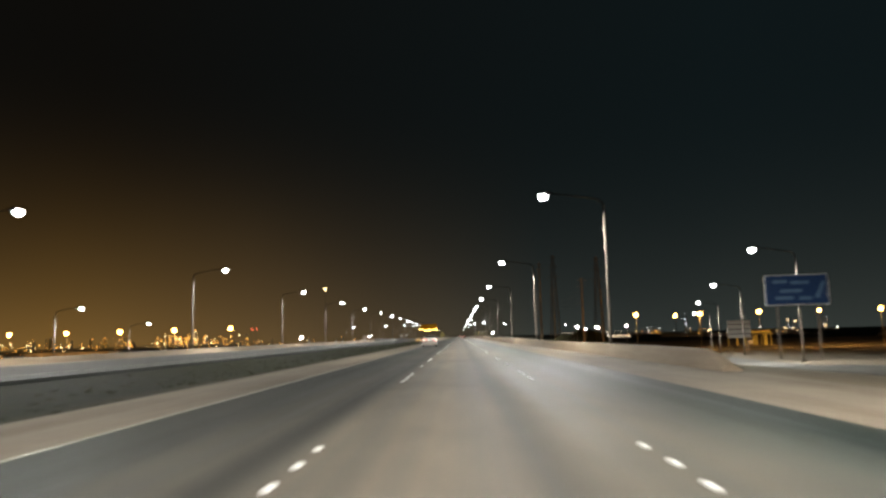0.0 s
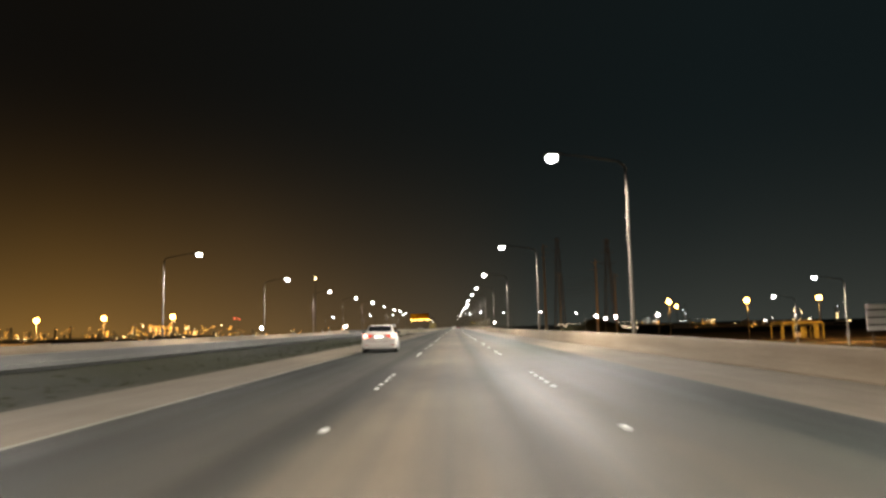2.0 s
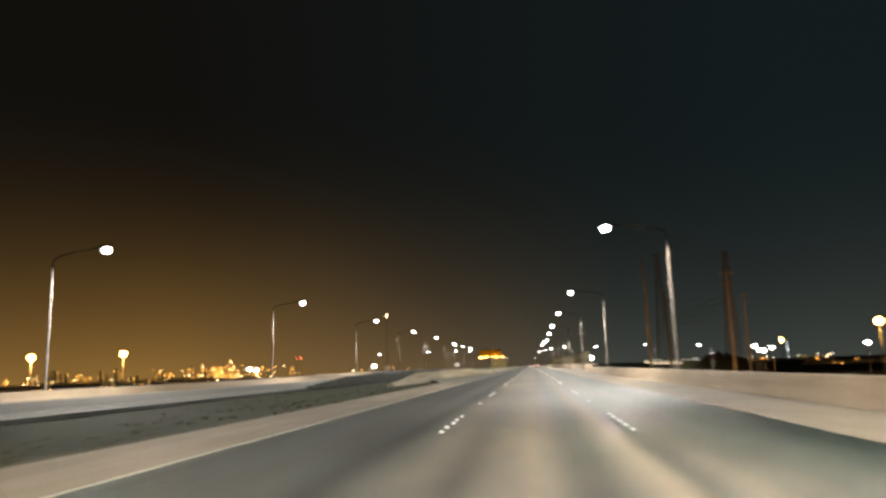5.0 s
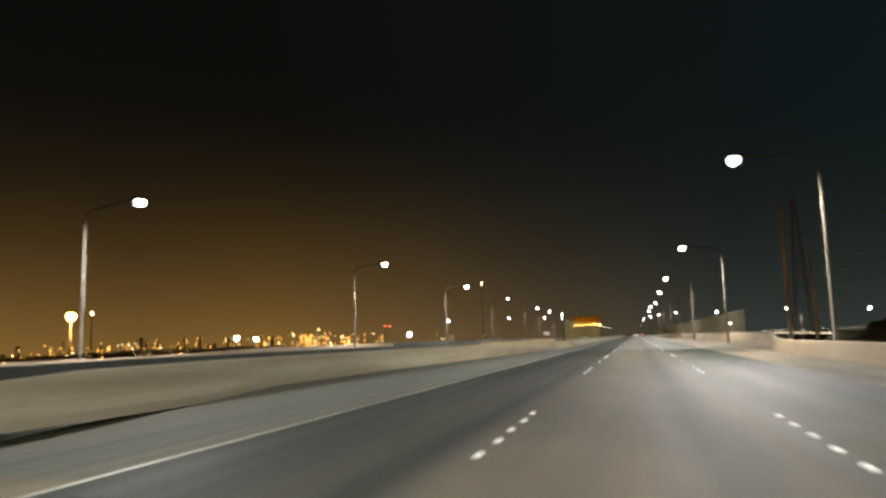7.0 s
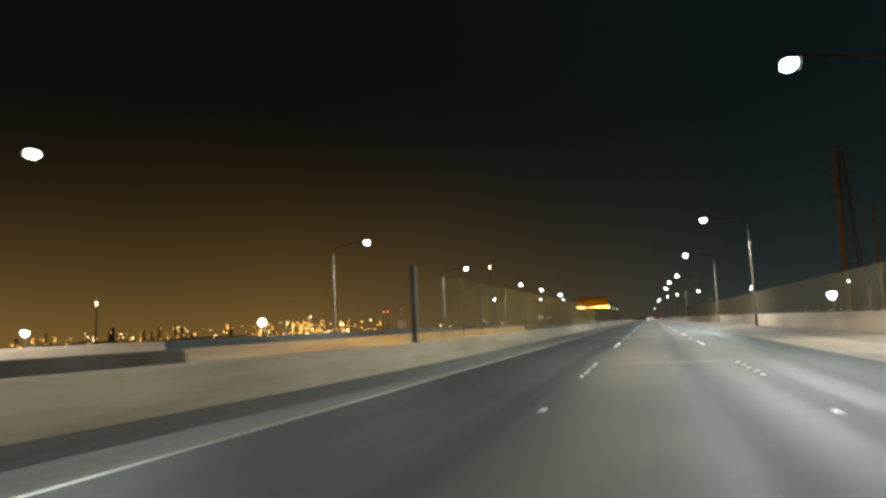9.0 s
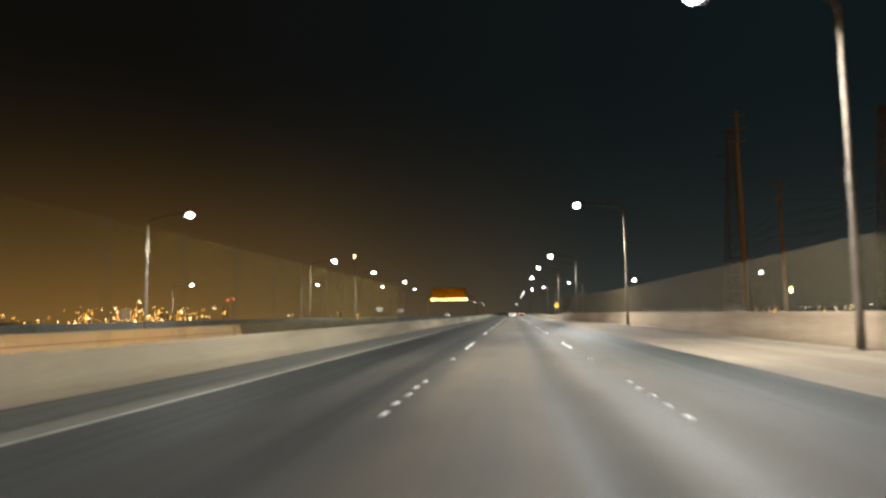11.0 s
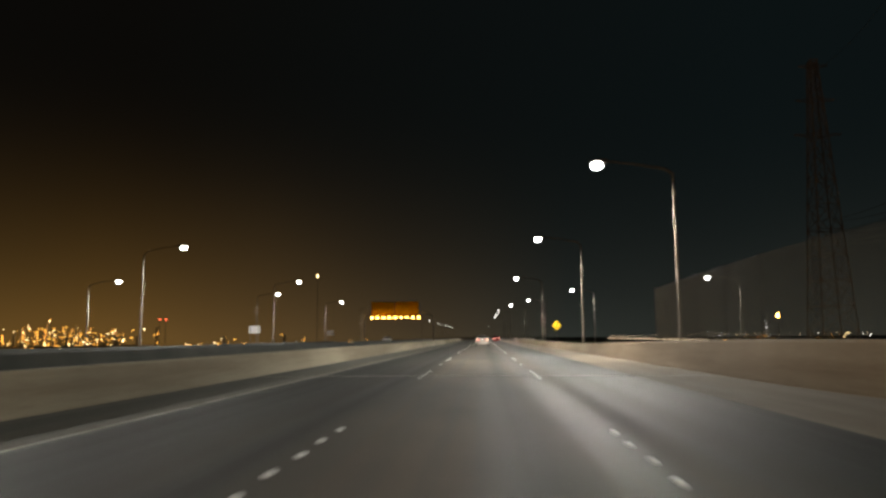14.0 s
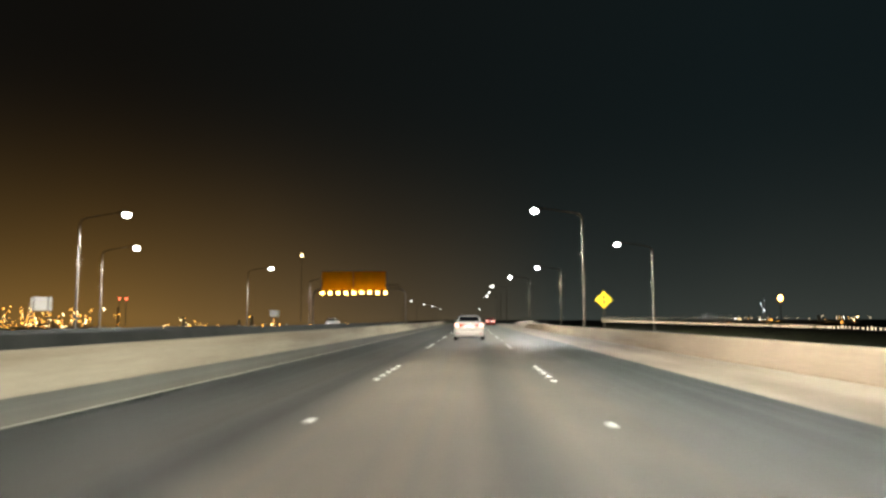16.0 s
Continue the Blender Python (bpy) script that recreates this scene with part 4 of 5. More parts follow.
board(-37.8, 492.3, 2.7, 1.9, 1.2, 180, "sign_board", "pale back of a small sign beside the opposite road")
board(59.3, 149.3, 1.2, 4.6, 3.6, -15, "panel_board", "stack of white sign panels beside the slip road", 3)
board(-52.6, 386.0, 1.8, 1.7, 1.5, 180, "sign_board", "pale back of a small sign beside the slip road")
board(-51.0, 610.0, 2.9, 2.4, 1.6, 180, "sign_board", "pale back of a sign far along the opposite road")


def gantry():
    root = tagged(new("sign_gantry"), "overhead sign gantry lit amber by a row of lamps", "sign gantry")
    y = 585.0
    for x in (-35.2, -14.6):
        bm = bmesh.new()
        s = 1 if x < -25 else -1
        arc = [(x + s * (1.6 - 1.6 * math.cos(a)), y, 6.4 + 1.6 * math.sin(a)) for a in [i * math.pi / 12 for i in range(7)]]
        tube(bm, [(x, y, -1.0), (x, y, 3.0)] + arc, 0.19, 10)
        part("post", bm, M_STEEL, root, "curved steel gantry post", True)
    bm = bmesh.new()
    for zz, yy in ((8.0, y), (8.9, y), (8.0, y + 0.8), (8.9, y + 0.8)):
        tube(bm, [(-33.6, yy, zz), (-16.2, yy, zz)], 0.08, 6)
    for i in range(18):
        xx = -33.5 + i
        tube(bm, [(xx, y, 8.0), (xx + 1, y, 8.9)], 0.04, 4)
        tube(bm, [(xx, y, 8.0), (xx, y + 0.8, 8.0)], 0.04, 4)
    part("truss", bm, M_STEEL, root, "steel lattice beam")
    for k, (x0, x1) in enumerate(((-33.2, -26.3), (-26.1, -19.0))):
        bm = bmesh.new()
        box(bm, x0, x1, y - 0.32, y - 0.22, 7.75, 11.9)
        panel = part("sign_panel", bm, M_AMBERPANEL, root, "large sign panel with the amber of its lamplight painted in")
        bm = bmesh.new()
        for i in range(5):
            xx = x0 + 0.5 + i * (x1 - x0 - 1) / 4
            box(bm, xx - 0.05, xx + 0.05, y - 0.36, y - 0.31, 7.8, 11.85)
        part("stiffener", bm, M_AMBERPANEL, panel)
    for i in range(9):
        x = -32.9 + i * 1.75
        bm = bmesh.new()
        tube(bm, [(x, y - 0.2, 7.7), (x, y - 1.3, 7.25)], 0.03, 5)
        box(bm, x - 0.28, x + 0.28, y - 1.5, y - 1.1, 7.26, 7.36)
        lamp = part("sign_lamp", bm, M_DARKSTEEL, root, "lamp on a short arm")
        bm = bmesh.new()
        blob(bm, (x, y - 1.3, 7.12), 0.36, 0.32, 0.30, 8, 5)
        part("lens", bm, E_SIGNLAMP, lamp, "glowing amber lens", True)


gantry()


# ---- transmission poles and lattice masts ----
def power_pole(x, y, h, base, r, arms):
    root = tagged(new("power_pole"), "tall brown steel power pole with cross arms", "power pole", "power poles beside the slip road")
    bm = bmesh.new()
    tube(bm, [(0, 0, 0), (0, 0, h * 0.5), (0, 0, h)], [r, r * 0.72, r * 0.42], 10)
    part("shaft", bm, M_RUST, root, "", True)
    for i in range(arms):
        bm = bmesh.new()
        z = h - 1.5 - i * 3.2
        tube(bm, [(-2.4, 0, z + 0.35), (0, 0, z), (2.4, 0, z + 0.35)], [0.06, 0.14, 0.06], 6)
        arm = part("cross_arm", bm, M_RUST, root)
        for sx in (-2.3, 2.3):
            bm = bmesh.new()
            for k in range(4):
                blob(bm, (sx, 0, z + 0.2 - k * 0.16), 0.11, 0.11, 0.05, 6, 4)
            part("insulator", bm, M_DARKSTEEL, arm)
    root.matrix_basis = pose(x, y, base)
    return root


power_pole(54.5, 464.0, 53.0, -4.2, 0.75, 3)
power_pole(63.3, 464.0, 36.0, -4.4, 0.6, 2)
power_pole(88.0, 430.0, 34.0, -5.8, 0.6, 2)
power_pole(66.0, 372.0, 37.0, -6.3, 0.6, 2)


def lattice_mast(x, y, h, base, w, name, label, mat):
    root = tagged(new(name), label, "mast")
    bm = bmesh.new()
    n = 12
    for k in range(n):
        f0, f1 = k / n, (k + 1) / n
        a, b = w * (1 - 0.82 * f0) / 2, w * (1 - 0.82 * f1) / 2
        z0, z1 = h * f0, h * f1
        c0 = [(a, a, z0), (-a, a, z0), (-a, -a, z0), (a, -a, z0)]
        c1 = [(b, b, z1), (-b, b, z1), (-b, -b, z1), (b, -b, z1)]
        for i in range(4):
            tube(bm, [c0[i], c1[i]], 0.13, 4, False)
            tube(bm, [c0[i], c1[(i + 1) % 4]], 0.07, 4, False)
            tube(bm, [c0[(i + 1) % 4], c1[i]], 0.07, 4, False)
            tube(bm, [c1[i], c1[(i + 1) % 4]], 0.07, 4, False)
    part("lattice", bm, mat, root)
    for z, l in ((0.98, 3.0), (0.86, 4.2), (0.74, 5.0)):
        bm = bmesh.new()
        for s in (1, -1):
            tube(bm, [(0, 0, h * z - 0.6), (s * l, 0, h * z)], 0.1, 4)
            tube(bm, [(0, 0, h * z + 0.6), (s * l, 0, h * z)], 0.07, 4)
        part("cross_arm", bm, mat, root)
    root.matrix_basis = pose(x, y, base)


lattice_mast(72.5, 527.0, 64.0, -3.5, 7.5, "lattice_mast", "tall brown lattice transmission mast, dimly lit from below", M_LATTICE)
lattice_mast(96.0, 480.0, 58.0, -5.0, 7.0, "lattice_mast", "tall brown lattice transmission mast, dimly lit from below", M_LATTICE)
# overhead wires between the poles
bm = bmesh.new()
spans = [((66 + o, 372, z), (63.3 + o, 464, z + 1)) for o in (-2.3, 2.3) for z in (17.2, 19.6, 22.0)] + [((63.3 + o, 464, z), (72.5 + o, 527, z + 2)) for o in (-2.3, 2.3) for z in (18.2, 20.6, 23.0)]
spans += [((54.5, 464, 47), (72.5, 527, 58)), ((63.3, 464, 30), (88, 430, 28)), ((63.3, 464, 27), (88, 430, 25))]
for (xa, ya, za), (xb, yb, zb) in spans:
    tube(bm, [(xa + (xb - xa) * k / 8, ya + (yb - ya) * k / 8, za + (zb - za) * k / 8 - 1.8 * (1 - (k / 4 - 1) ** 2)) for k in range(9)], 0.04, 4, False)
tagged(part("overhead_wires", bm, M_STEEL), "grey sagging overhead wires between the power poles", "wires", kind="stuff")


def beacon_mast(x, y, h, base, glow, name, label, r=1.0, size=2.2):
    root = tagged(new(name), label, "tower")
    bm = bmesh.new()
    tube(bm, [(0, 0, 0), (0, 0, h * 0.6), (0, 0, h)], [r * 1.6, r, r * 0.7], 8)
    part("shaft", bm, M_DARKSTEEL, root, "", True)
    bm = bmesh.new()
    for z in (0.35, 0.65, 0.94):
        tube(bm, [(0, 0, h * z), (0, 0, h * z + 0.8)], r * 2.2, 8)
    part("platform", bm, M_DARKSTEEL, root)
    bm = bmesh.new()
    blob(bm, (0, 0, h + size * 0.8), size * 0.6, size * 0.6, size, 8, 6)
    part("beacon", bm, glow, root, "glowing beacon on the top", True)
    root.matrix_basis = pose(x, y, base)


beacon_mast(-368.0, 1900.0, 138.0, -2.0, E_PLANTWHITE, "flare_stack", "slender dark flare stack with a bright light on top", 0.5, 3.6)
beacon_mast(-1756.0, 2121.0, 114.0, -2.0, E_PLANTWHITE, "flare_stack", "far dark flare stack with a pale flame on top", 1.6, 7.0)
beacon_mast(463.0, 1500.0, 32.0, -3.0, E_SODIUM, "light_mast", "far mast with a bright orange lamp", 0.6, 4.2)
beacon_mast(-300.0, 1020.0, 22.0, -3.0, E_REDFAR, "beacon_tower", "far thin tower with a red warning light", 0.22, 0.9)
beacon_mast(-306.0, 1020.0, 22.0, -3.0, E_REDFAR, "beacon_tower", "far thin tower with a red warning light", 0.22, 0.9)


# ---- refinery units on the low ground ----
def refinery(x, y, w, h, n, glow, glow2, seed, turn=0, burner=None):
    rnd = random.Random(seed)
    d = math.hypot(x, y - 230)
    r = max(0.2, d * 0.00122)
    root = tagged(new("refinery_unit"), "far refinery unit of columns and pipe racks with amber lamps", "refinery", "refinery units on the horizon")
    tops = []
    for k in range(max(3, int(w / 14))):
        cx, cy = rnd.uniform(-w / 2, w / 2), rnd.uniform(-8, 8)
        ch, cr = h * rnd.uniform(0.35, 0.78), rnd.uniform(0.5, 1.2)
        bm = bmesh.new()
        tube(bm, [(cx, cy, 0), (cx, cy, ch * 0.95), (cx, cy, ch)], [cr, cr, cr * 0.5], 10)
        for q in range(1, 4):
            tube(bm, [(cx, cy, ch * q / 4), (cx, cy, ch * q / 4 + 0.25)], cr * 1.5, 10)
        part("column", bm, M_PIPE, root, "", True)
        tops.append((cx, cy, ch, cr))
    bm = bmesh.new()
    levels = 3
    step_x = w / max(4, int(w / 9))
    xx = -w / 2
    while xx < w / 2:
        top = min(h * rnd.uniform(0.08, 0.16), 3.2)
        for yy in (-5, 5):
            box(bm, xx - 0.2, xx + 0.2, yy - 0.2, yy + 0.2, 0, top)
        for q in range(1, levels + 1):
            box(bm, xx, xx + step_x, -5.2, 5.2, top * q / levels - 0.15, top * q / levels + 0.15)
        xx += step_x
    part("frame", bm, M_DARKSTEEL, root)
    for k in range(3):
        bm = bmesh.new()
        zz = rnd.uniform(0.8, 3.0)
        tube(bm, [(-w / 2, -6 - k, zz), (w / 2, -6 - k, zz)], 0.3, 8)
        part("pipe", bm, M_PIPE, root, "", True)
    for nm, g, cnt in (("lamp_cluster", glow, int(n * 0.6)), ("pale_lamp_cluster", glow2, n // 6)):
        bm = bmesh.new()
        for i in range(cnt):
            if rnd.random() < 0.6:
                cx, cy, ch, cr = tops[rnd.randrange(len(tops))]
                p = (cx + rnd.choice((-1, 1)) * cr * 1.5, cy - cr * 1.6, ch * rnd.uniform(0.15, 1.05))
            else:
                p = (rnd.uniform(-w / 2, w / 2), -6 - rnd.random() * 2, h * rnd.random() ** 1.8 * 0.6 + 0.5)
            s = r * rnd.choice((0.2, 0.24, 0.28, 0.32, 0.36, 0.42, 0.55)) * (0.42 if g is E_COOLFAR else 1.0)
            blob(bm, p, s, s, s * 1.35, 6, 4)
        tagged(part(nm, bm, g, root, "many small glowing lamps", True), kind="stuff")
    if burner:
        bulb = new("bulb", burner)
        bulb.parent = root
        bulb.matrix_basis = pose(0, -14, h * 0.45)
    root.matrix_basis = pose(x, y, ground_z(x, y) - 0.3, 0, 0, turn)


PLANT_BULB = bpy.data.lights.new("plant_bulb", "POINT")
PLANT_BULB.energy, PLANT_BULB.color, PLANT_BULB.shadow_soft_size = 30000.0, (1.0, 0.5, 0.12), 1.5
UNITS = [(-495, 1154, 170, 34, 150, 0), (-367, 935, 100, 32, 120, 0), (-203, 541, 46, 12, 44, 1), (-385, 1040, 130, 32, 130, 0), (-265, 445, 60, 11, 40, 0), (-430, 720, 110, 20, 50, 1), (-640, 930, 190, 26, 95, 0),
         (-820, 1500, 420, 34, 90, 0), (-250, 1250, 190, 9, 70, 1), (-330, 640, 90, 14, 22, 0), (-540, 520, 150, 16, 60, 0), (-150, 1350, 120, 8, 40, 1), (-700, 560, 200, 22, 70, 0), (-420, 300, 120, 13, 50, 0),
         (-165, 412, 44, 8, 36, 1), (-170, 900, 70, 12, 16, 0), (-240, 800, 70, 12, 20, 1), (-110, 1050, 60, 10, 12, 0), (-420, 1900, 520, 10, 130, 1)]
for i, (x, y, w, h, n, pale) in enumerate(UNITS):
    refinery(x, y, w, h, n, E_PLANT, E_PLANTWHITE, 100 + i, 12, PLANT_BULB if n > 60 else None)
for i, (x, y, w, h, n) in enumerate(((656, 2039, 12, 96, 24), (700, 2540, 50, 40, 14))):
    refinery(x, y, w, h, n, E_COOLFAR, E_COOLFAR, 300 + i, -10)
for i, (x, y, w, h, n) in enumerate(((300, 420, 90, 16, 34), (520, 640, 90, 44, 24), (240, 620, 120, 10, 22), (380, 1300, 160, 16, 24))):
    refinery(x, y, w, h, n, E_PLANT, E_PLANTWHITE, 400 + i, -12)
for i, (x, y, w, h, n) in enumerate(((614, 1301, 14, 36, 14), (540, 1027, 16, 32, 18))):
    refinery(x, y, w, h, n, E_PLANTWHITE, E_COOLFAR, 450 + i, -12)


# ---- perimeter wall with a row of lamps, and low buildings beside the street ----
def perimeter():
    root = tagged(new("perimeter_wall"), "long low perimeter wall with a dense row of warm lamps", "wall")
    bm = bmesh.new()
    box(bm, -10, 1600, 0, 0.3, -2.5, -0.75)
    part("wall_face", bm, M_DARKCONCRETE, root, "dark wall face")
    lm, pl = bmesh.new(), bmesh.new()
    blob(lm, (0, -0.3, 0), 0.20, 0.22, 0.48, 6, 4)
    lens = mesh_of("lamp", lm, E_WARMROW, True)
    tube(pl, [(0, -0.3, -1.8), (0, -0.3, 4.4)], 0.06, 5)
    post = mesh_of("lamp_post", pl, M_STEEL)
    rnd = random.Random(9)
    for i in range(200):
        x = i * 4.3 + rnd.uniform(-0.6, 0.6)
        ob = new("lamp", lens)
        ob.parent = root
        ob.matrix_basis = pose(x, 0, rnd.uniform(-0.25, 0.25)) @ Matrix.Diagonal((1, 1, 1.5, 1)) @ Matrix.Scale(rnd.uniform(0.75, 1.15), 4)
        if i % 4 == 2:
            ob = new("lamp_post", post)
            ob.parent = root
            ob.matrix_basis = pose(x + 1, 0, 0.0)
            top = new("lamp", lens)
            top.parent = root
            top.matrix_basis = pose(x + 1, 0, 4.9 + rnd.uniform(-0.4, 0.4)) @ Matrix.Diagonal((0.5, 0.5, 1.0, 1))
    bm = bmesh.new()
    for i in range(45):
        s = rnd.uniform(0.5, 0.75)
        blob(bm, (866 + i * 14.0, -0.3, rnd.uniform(-0.3, 0.3)), s, s, s, 6, 4)
        if i % 4 == 0:
            blob(bm, (868 + i * 14.0, -0.3, 5.2), 0.4, 0.4, 0.8, 6, 4)
    tagged(part("far_lamps", bm, E_WARMROW, root, "far lamps merging into a bright line", True), kind="stuff")
    root.matrix_basis = pose(165.0, 680.0, -3.0, 0, 0, 84.2)


perimeter()


def portal_shed():
    root = tagged(new("portal_shed"), "open yellow steel portal shed lit by orange street lamps", "shed")
    for x, y in ((-8.2, 0), (8.2, 0), (-5.7, 5), (-4.0, 0), (5.4, 0), (-8.2, 10), (8.2, 10), (-4.0, 10), (5.4, 10)):
        bm = bmesh.new()
        tube(bm, [(x, y, -0.5), (x, y, 6.1)], 0.25, 6)
        part("post", bm, M_YELLOWPAINT, root)
    for y in (0, 10):
        bm = bmesh.new()
        tube(bm, [(-8.2, y, 5.7), (-7.7, y, 6.35), (7.7, y, 6.35), (8.2, y, 5.7)], 0.42, 6)
        part("beam", bm, M_YELLOWPAINT, root)
        for xa, xb in ((-4.0, -2.5), (5.4, 3.9)):
            bm = bmesh.new()
            tube(bm, [(xa, y, 4.5), (xb, y, 6.1)], 0.18, 6)
            part("knee_brace", bm, M_YELLOWPAINT, root)
    for x in (-8.2, 8.2):
        bm = bmesh.new()
        tube(bm, [(x, 0, 6.1), (x, 10, 6.1)], 0.3, 6)
        part("side_beam", bm, M_YELLOWPAINT, root)
    bm = bmesh.new()
    box(bm, -8.0, 8.0, -0.3, 10.3, 6.72, 6.9)
    part("roof", bm, M_YELLOWPAINT, root, "thin yellow roof sheet")
    for k in range(4):
        bm = bmesh.new()
        box(bm, 5.85 + 0.55 * k, 6.27 + 0.55 * k, 3.0, 3.1, -0.5, 5.9)
        part("board", bm, M_YELLOWPAINT, root)
    for k in range(4):
        bm = bmesh.new()
        box(bm, 2.1 + 0.62 * k, 2.62 + 0.62 * k, 6.0, 6.1, -0.5, 4.9)
        part("board", bm, M_YELLOWPAINT, root)
    bm = bmesh.new()
    box(bm, -0.9, 1.5, 5.2, 5.3, 0.6, 2.4)
    part("notice_board", bm, M_WHITE, root, "white notice board inside")
    root.matrix_basis = pose(136.0, 326.0, ground_z(136, 326), 0, 0, 0) @ Matrix.Diagonal((0.96, 1.0, 0.97, 1))


portal_shed()


def low_building(x, y, w, d, h, label):
    root = tagged(new("low_building"), label, "building")
    z = ground_z(x, y)
    bm = bmesh.new()
    box(bm, -w / 2, w / 2, -d / 2, d / 2, -0.6, h)
    part("wall", bm, M_WALL, root)
    bm = bmesh.new()
    box(bm, -w / 2 - 0.3, w / 2 + 0.3, -d / 2 - 0.3, d / 2 + 0.3, h, h + 0.35)
    part("roof", bm, M_DARKSTEEL, root)
    k = 0
    for i in range(int(w / 3.2)):
        bm = bmesh.new()
        xx = -w / 2 + 1.6 + i * 3.2
        box(bm, xx - 0.7, xx + 0.7, -d / 2 - 0.06, -d / 2 + 0.05, h * 0.35, h * 0.75)
        part("window", bm, E_WINDOW if (i * 7 + int(x)) % 3 == 0 else M_GLASS, root)
    root.matrix_basis = pose(x, y, z)


low_building(320, 750, 60, 20, 5.0, "low far building with bright lit windows")
low_building(-185, 330, 40, 12, 5.0, "low building beside the low street with a few lit windows")



def mound(x, y, rx, ry, h, seed, label, mat=M_SHOULDER, category="mound"):
    """A low uneven heap of pale sand and rubble."""
    bm = bmesh.new()
    n, rings = 28, 7
    grid = []
    for j in range(rings + 1):
        f = j / rings
        row = []
        for i in range(n):
            a = i * math.tau / n
            px, py = x + rx * f * math.cos(a), y + ry * f * math.sin(a)
            lift = h * (1 - f * f) ** 1.3 * (0.75 + 0.7 * noise.noise(Vector((px * 0.8, py * 0.25, seed))))
            row.append(bm.verts.new((px, py, ground_z(px, py) - 0.06 + max(lift, 0.0))))
        grid.append(row)
    for p, q in zip(grid[1:], grid[2:]):
        for i in range(n):
            bm.faces.new((p[i], p[(i + 1) % n], q[(i + 1) % n], q[i]))
    bm.faces.new(grid[1])
    bmesh.ops.delete(bm, geom=grid[0], context="VERTS")
    tagged(part("screen_bank" if category == "bank" else "sand_mound", bm, mat, None, "", True), label, category, "pale mounds at the merge" if category == "mound" else "")


# bank added to hide the perimeter lamps from the first stretch of road
mound(79.0, 438.0, 23.0, 7.0, 8.3, 5.0, "dark overgrown bank added to hide the far lamp row", M_SCRUB, "bank")
mound(9.4, 556.0, 2.6, 10.0, 1.3, 1.0, "pale heap of sand and rubble at the end of the barrier")
mound(12.6, 546.0, 2.0, 7.0, 0.9, 2.0, "low pale sand heap beside the joining slip road")
mound(12.0, 575.0, 2.4, 12.0, 1.2, 3.0, "pale heap of sand between the highway and slip road")

# ---- scrub of the median ----
def dry_grass():
    rnd = random.Random(21)
    verts, faces = [], []
    for i in range(700):
        x, y = rnd.gauss(-12.6, 2.0), rnd.uniform(2, 200)
        if not -16.6 < x < -8.3:
            continue
        z, s = ground_z(x, y), rnd.uniform(0.04, 0.11)
        for k in range(6):
            a, lean = rnd.uniform(0, math.tau), rnd.uniform(0.2, 0.9) * s
            cx, cy = x + rnd.uniform(-0.14, 0.14), y + rnd.uniform(-0.14, 0.14)
            dx, dy = math.cos(a), math.sin(a)
            o = len(verts)
            verts += [(cx - dy * 0.022, cy + dx * 0.022, z - 0.02), (cx + dy * 0.022, cy - dx * 0.022, z - 0.02), (cx + dx * lean * 0.4 + dy * 0.012, cy + dy * lean * 0.4 - dx * 0.012, z + s * 0.65), (cx + dx * lean, cy + dy * lean, z + s)]
            faces += [(o, o + 1, o + 2), (o, o + 2, o + 3)]
    me = bpy.data.meshes.new("dry_grass")
    me.from_pydata(verts, [], faces)
    me.materials.append(M_SCRUB)
    tagged(new("dry_grass", me), "sparse tufts of dark olive dry grass in the median", "grass", kind="stuff")


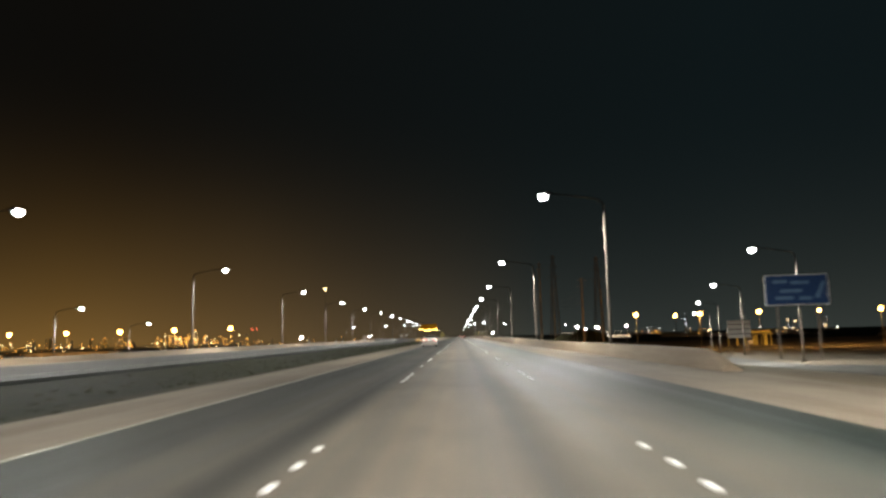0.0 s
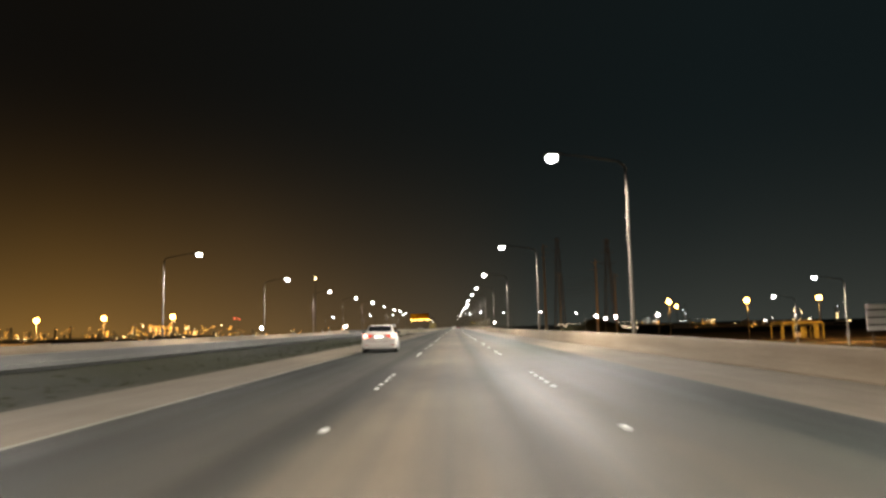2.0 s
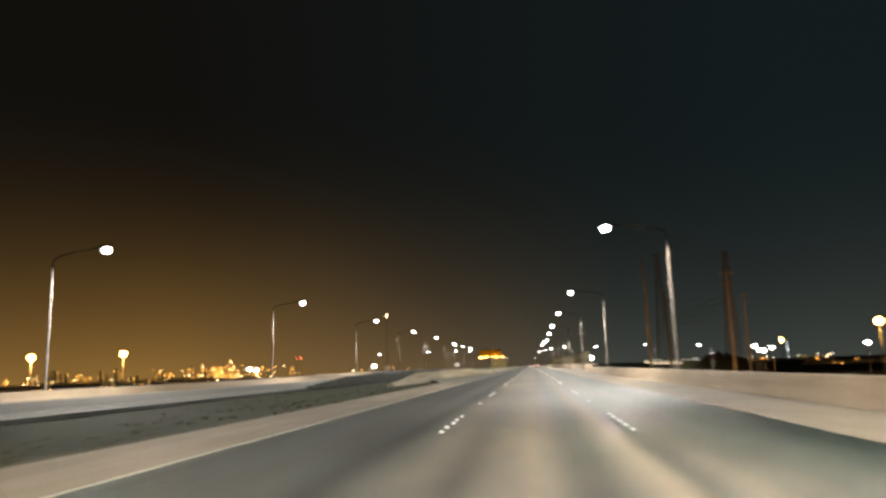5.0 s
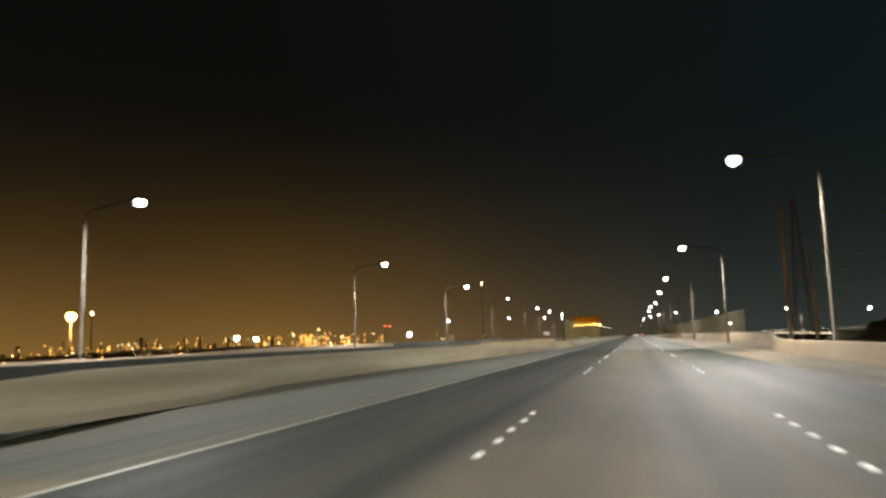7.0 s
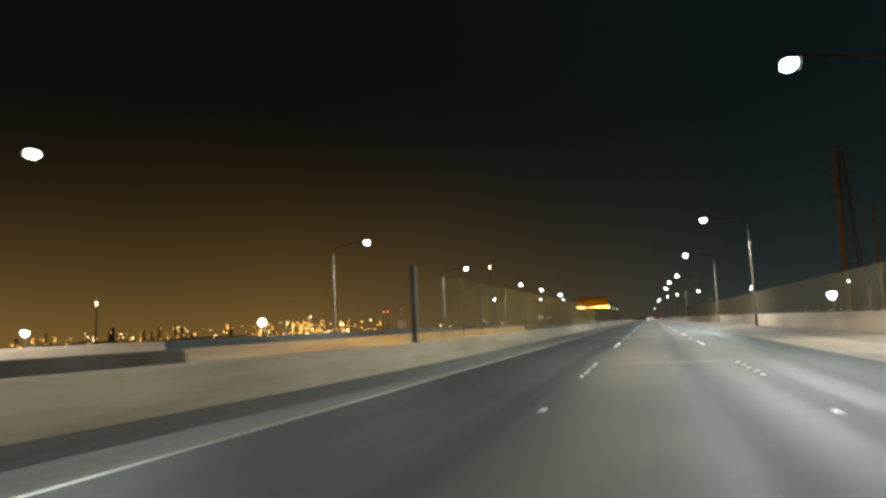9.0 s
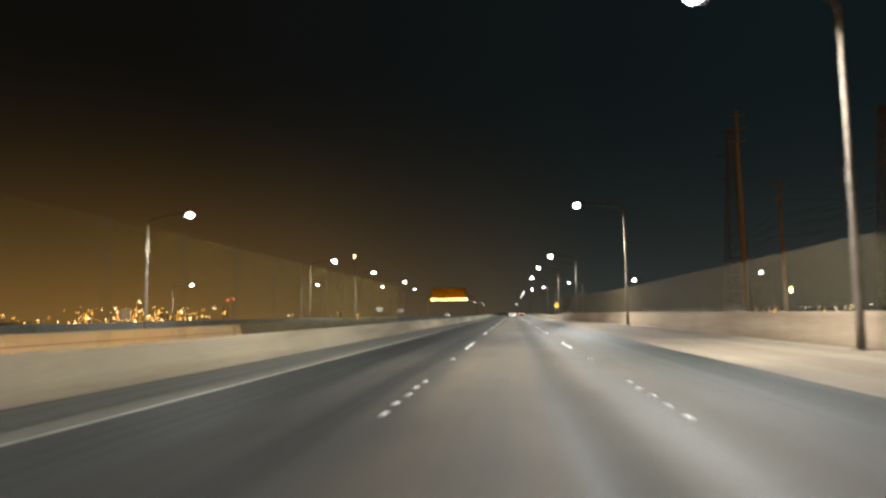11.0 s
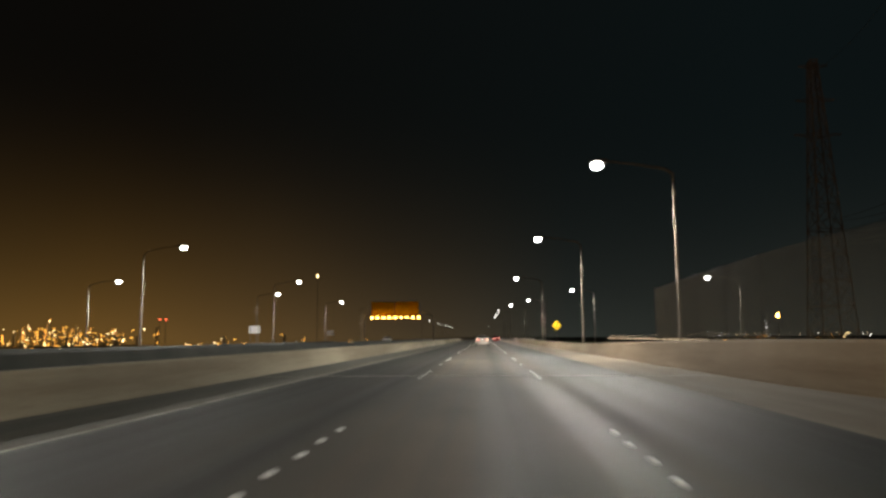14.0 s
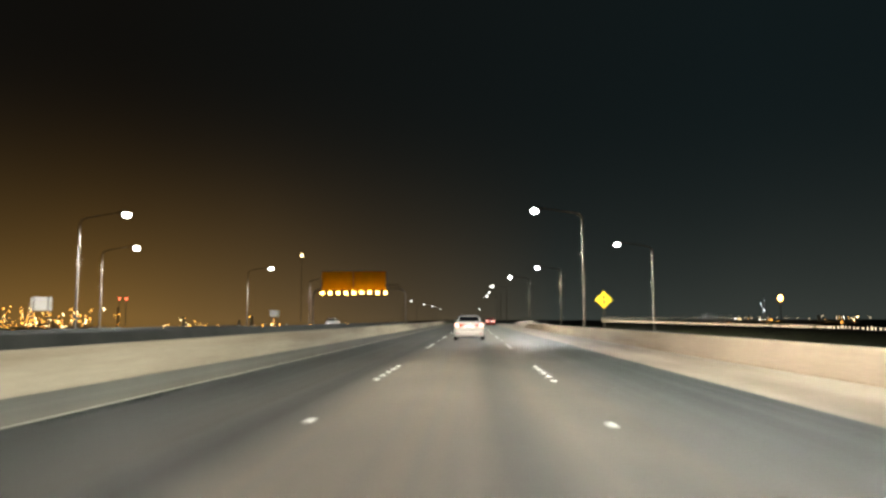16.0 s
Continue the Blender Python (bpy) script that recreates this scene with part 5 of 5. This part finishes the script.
def bush(x, y, w, h, seed):
    """A low dense desert shrub: a few stems and many small leaf clumps."""
    rnd = random.Random(seed)
    root = tagged(new("bush"), "low dark desert shrub in the median between the barriers", "bush")
    bm = bmesh.new()
    for i in range(9):
        a = i * math.tau / 9
        tube(bm, [(0, 0, -0.1), (0.15 * w * math.cos(a), 0.2 * w * math.sin(a), h * 0.4), (0.4 * w * math.cos(a), 0.6 * w * math.sin(a), h * rnd.uniform(0.6, 0.9))], [0.03, 0.02, 0.008], 5)
    part("stems", bm, M_LATTICE, root)
    verts, faces = [], []
    for i in range(1500):
        a, f = rnd.uniform(0, math.tau), rnd.random() ** 0.5
        px, py = 0.5 * w * f * math.cos(a), 0.9 * w * f * math.sin(a)
        pz = h * (1 - f ** 2.2) * (0.8 + 0.3 * noise.noise(Vector((px * 1.4, py * 1.4, seed)))) * rnd.uniform(0.25, 1.0)
        o, s = len(verts), rnd.uniform(0.04, 0.10)
        d = [Vector((rnd.uniform(-1, 1), rnd.uniform(-1, 1), rnd.uniform(-1, 1))) * s for _ in range(3)]
        verts += [tuple(Vector((px, py, pz)) + v) for v in d]
        faces.append((o, o + 1, o + 2))
    me = bpy.data.meshes.new("foliage")
    me.from_pydata(verts, [], faces)
    me.materials.append(M_SCRUB)
    ob = new("foliage", me)
    ob.parent = root
    tagged(ob, "small dark olive leaves", kind="stuff")
    root.matrix_basis = pose(x, y, ground_z(x, y))


dry_grass()
bush(-15.4, 259.5, 2.8, 1.5, 3)

# ---- road studs: groups of five white domes and single reflectors on the lane lines ----
PHASE, CYCLE, GAP, SINGLE = 21.79, 15.822, 1.0137, 8.0
bm = bmesh.new()
tube(bm, [(0, 0, -0.004), (0, 0, 0.012), (0, 0, 0.022), (0, 0, 0.026)], [0.078, 0.075, 0.052, 0.014], 10)
for v in bm.verts:
    v.co.x *= 0.66
    v.co.y *= 1.6
STUD = mesh_of("road_stud", bm, M_STUD, True)
bm = bmesh.new()
tube(bm, [(0, -0.075, 0.008), (0, -0.05, 0.012), (0, 0.05, 0.012), (0, 0.075, 0.008)], [0.03, 0.075, 0.075, 0.03], 8)
for v in bm.verts:
    v.co.z = min(max(v.co.z, -0.004), 0.03)
for v in bm.verts:
    v.co.x *= 0.72
REFL = mesh_of("road_reflector", bm, M_STUD)
rest = []
made = 0
for n in range(-2, 96):
    for x, shift in ((-1.634, 0.0), (1.959, -0.274)):
        mid = PHASE + CYCLE * n + shift
        spots_here = [(mid + GAP * (k - 2), STUD) for k in range(5)]
        if n % 2 == 0:
            spots_here.append((mid + SINGLE, REFL))
        for y, me in spots_here:
            if 0.0 < y < 462.0 and made < 300:
                ob = new("road_stud" if me is STUD else "road_reflector", me)
                ob.parent = road
                ob.matrix_basis = pose(x + 0.012 * math.sin(y * 3.1), y, 0.0)
                made += 1
            elif -20 < y < 900:
                rest.append((x, y))
bm = bmesh.new()
for x, y in rest:
    tube(bm, [(x, y, -0.004), (x, y, 0.018), (x, y, 0.026)], [0.078, 0.06, 0.014], 6)
ob = part("far_studs", bm, M_STUD, road)
tagged(ob, kind="stuff")
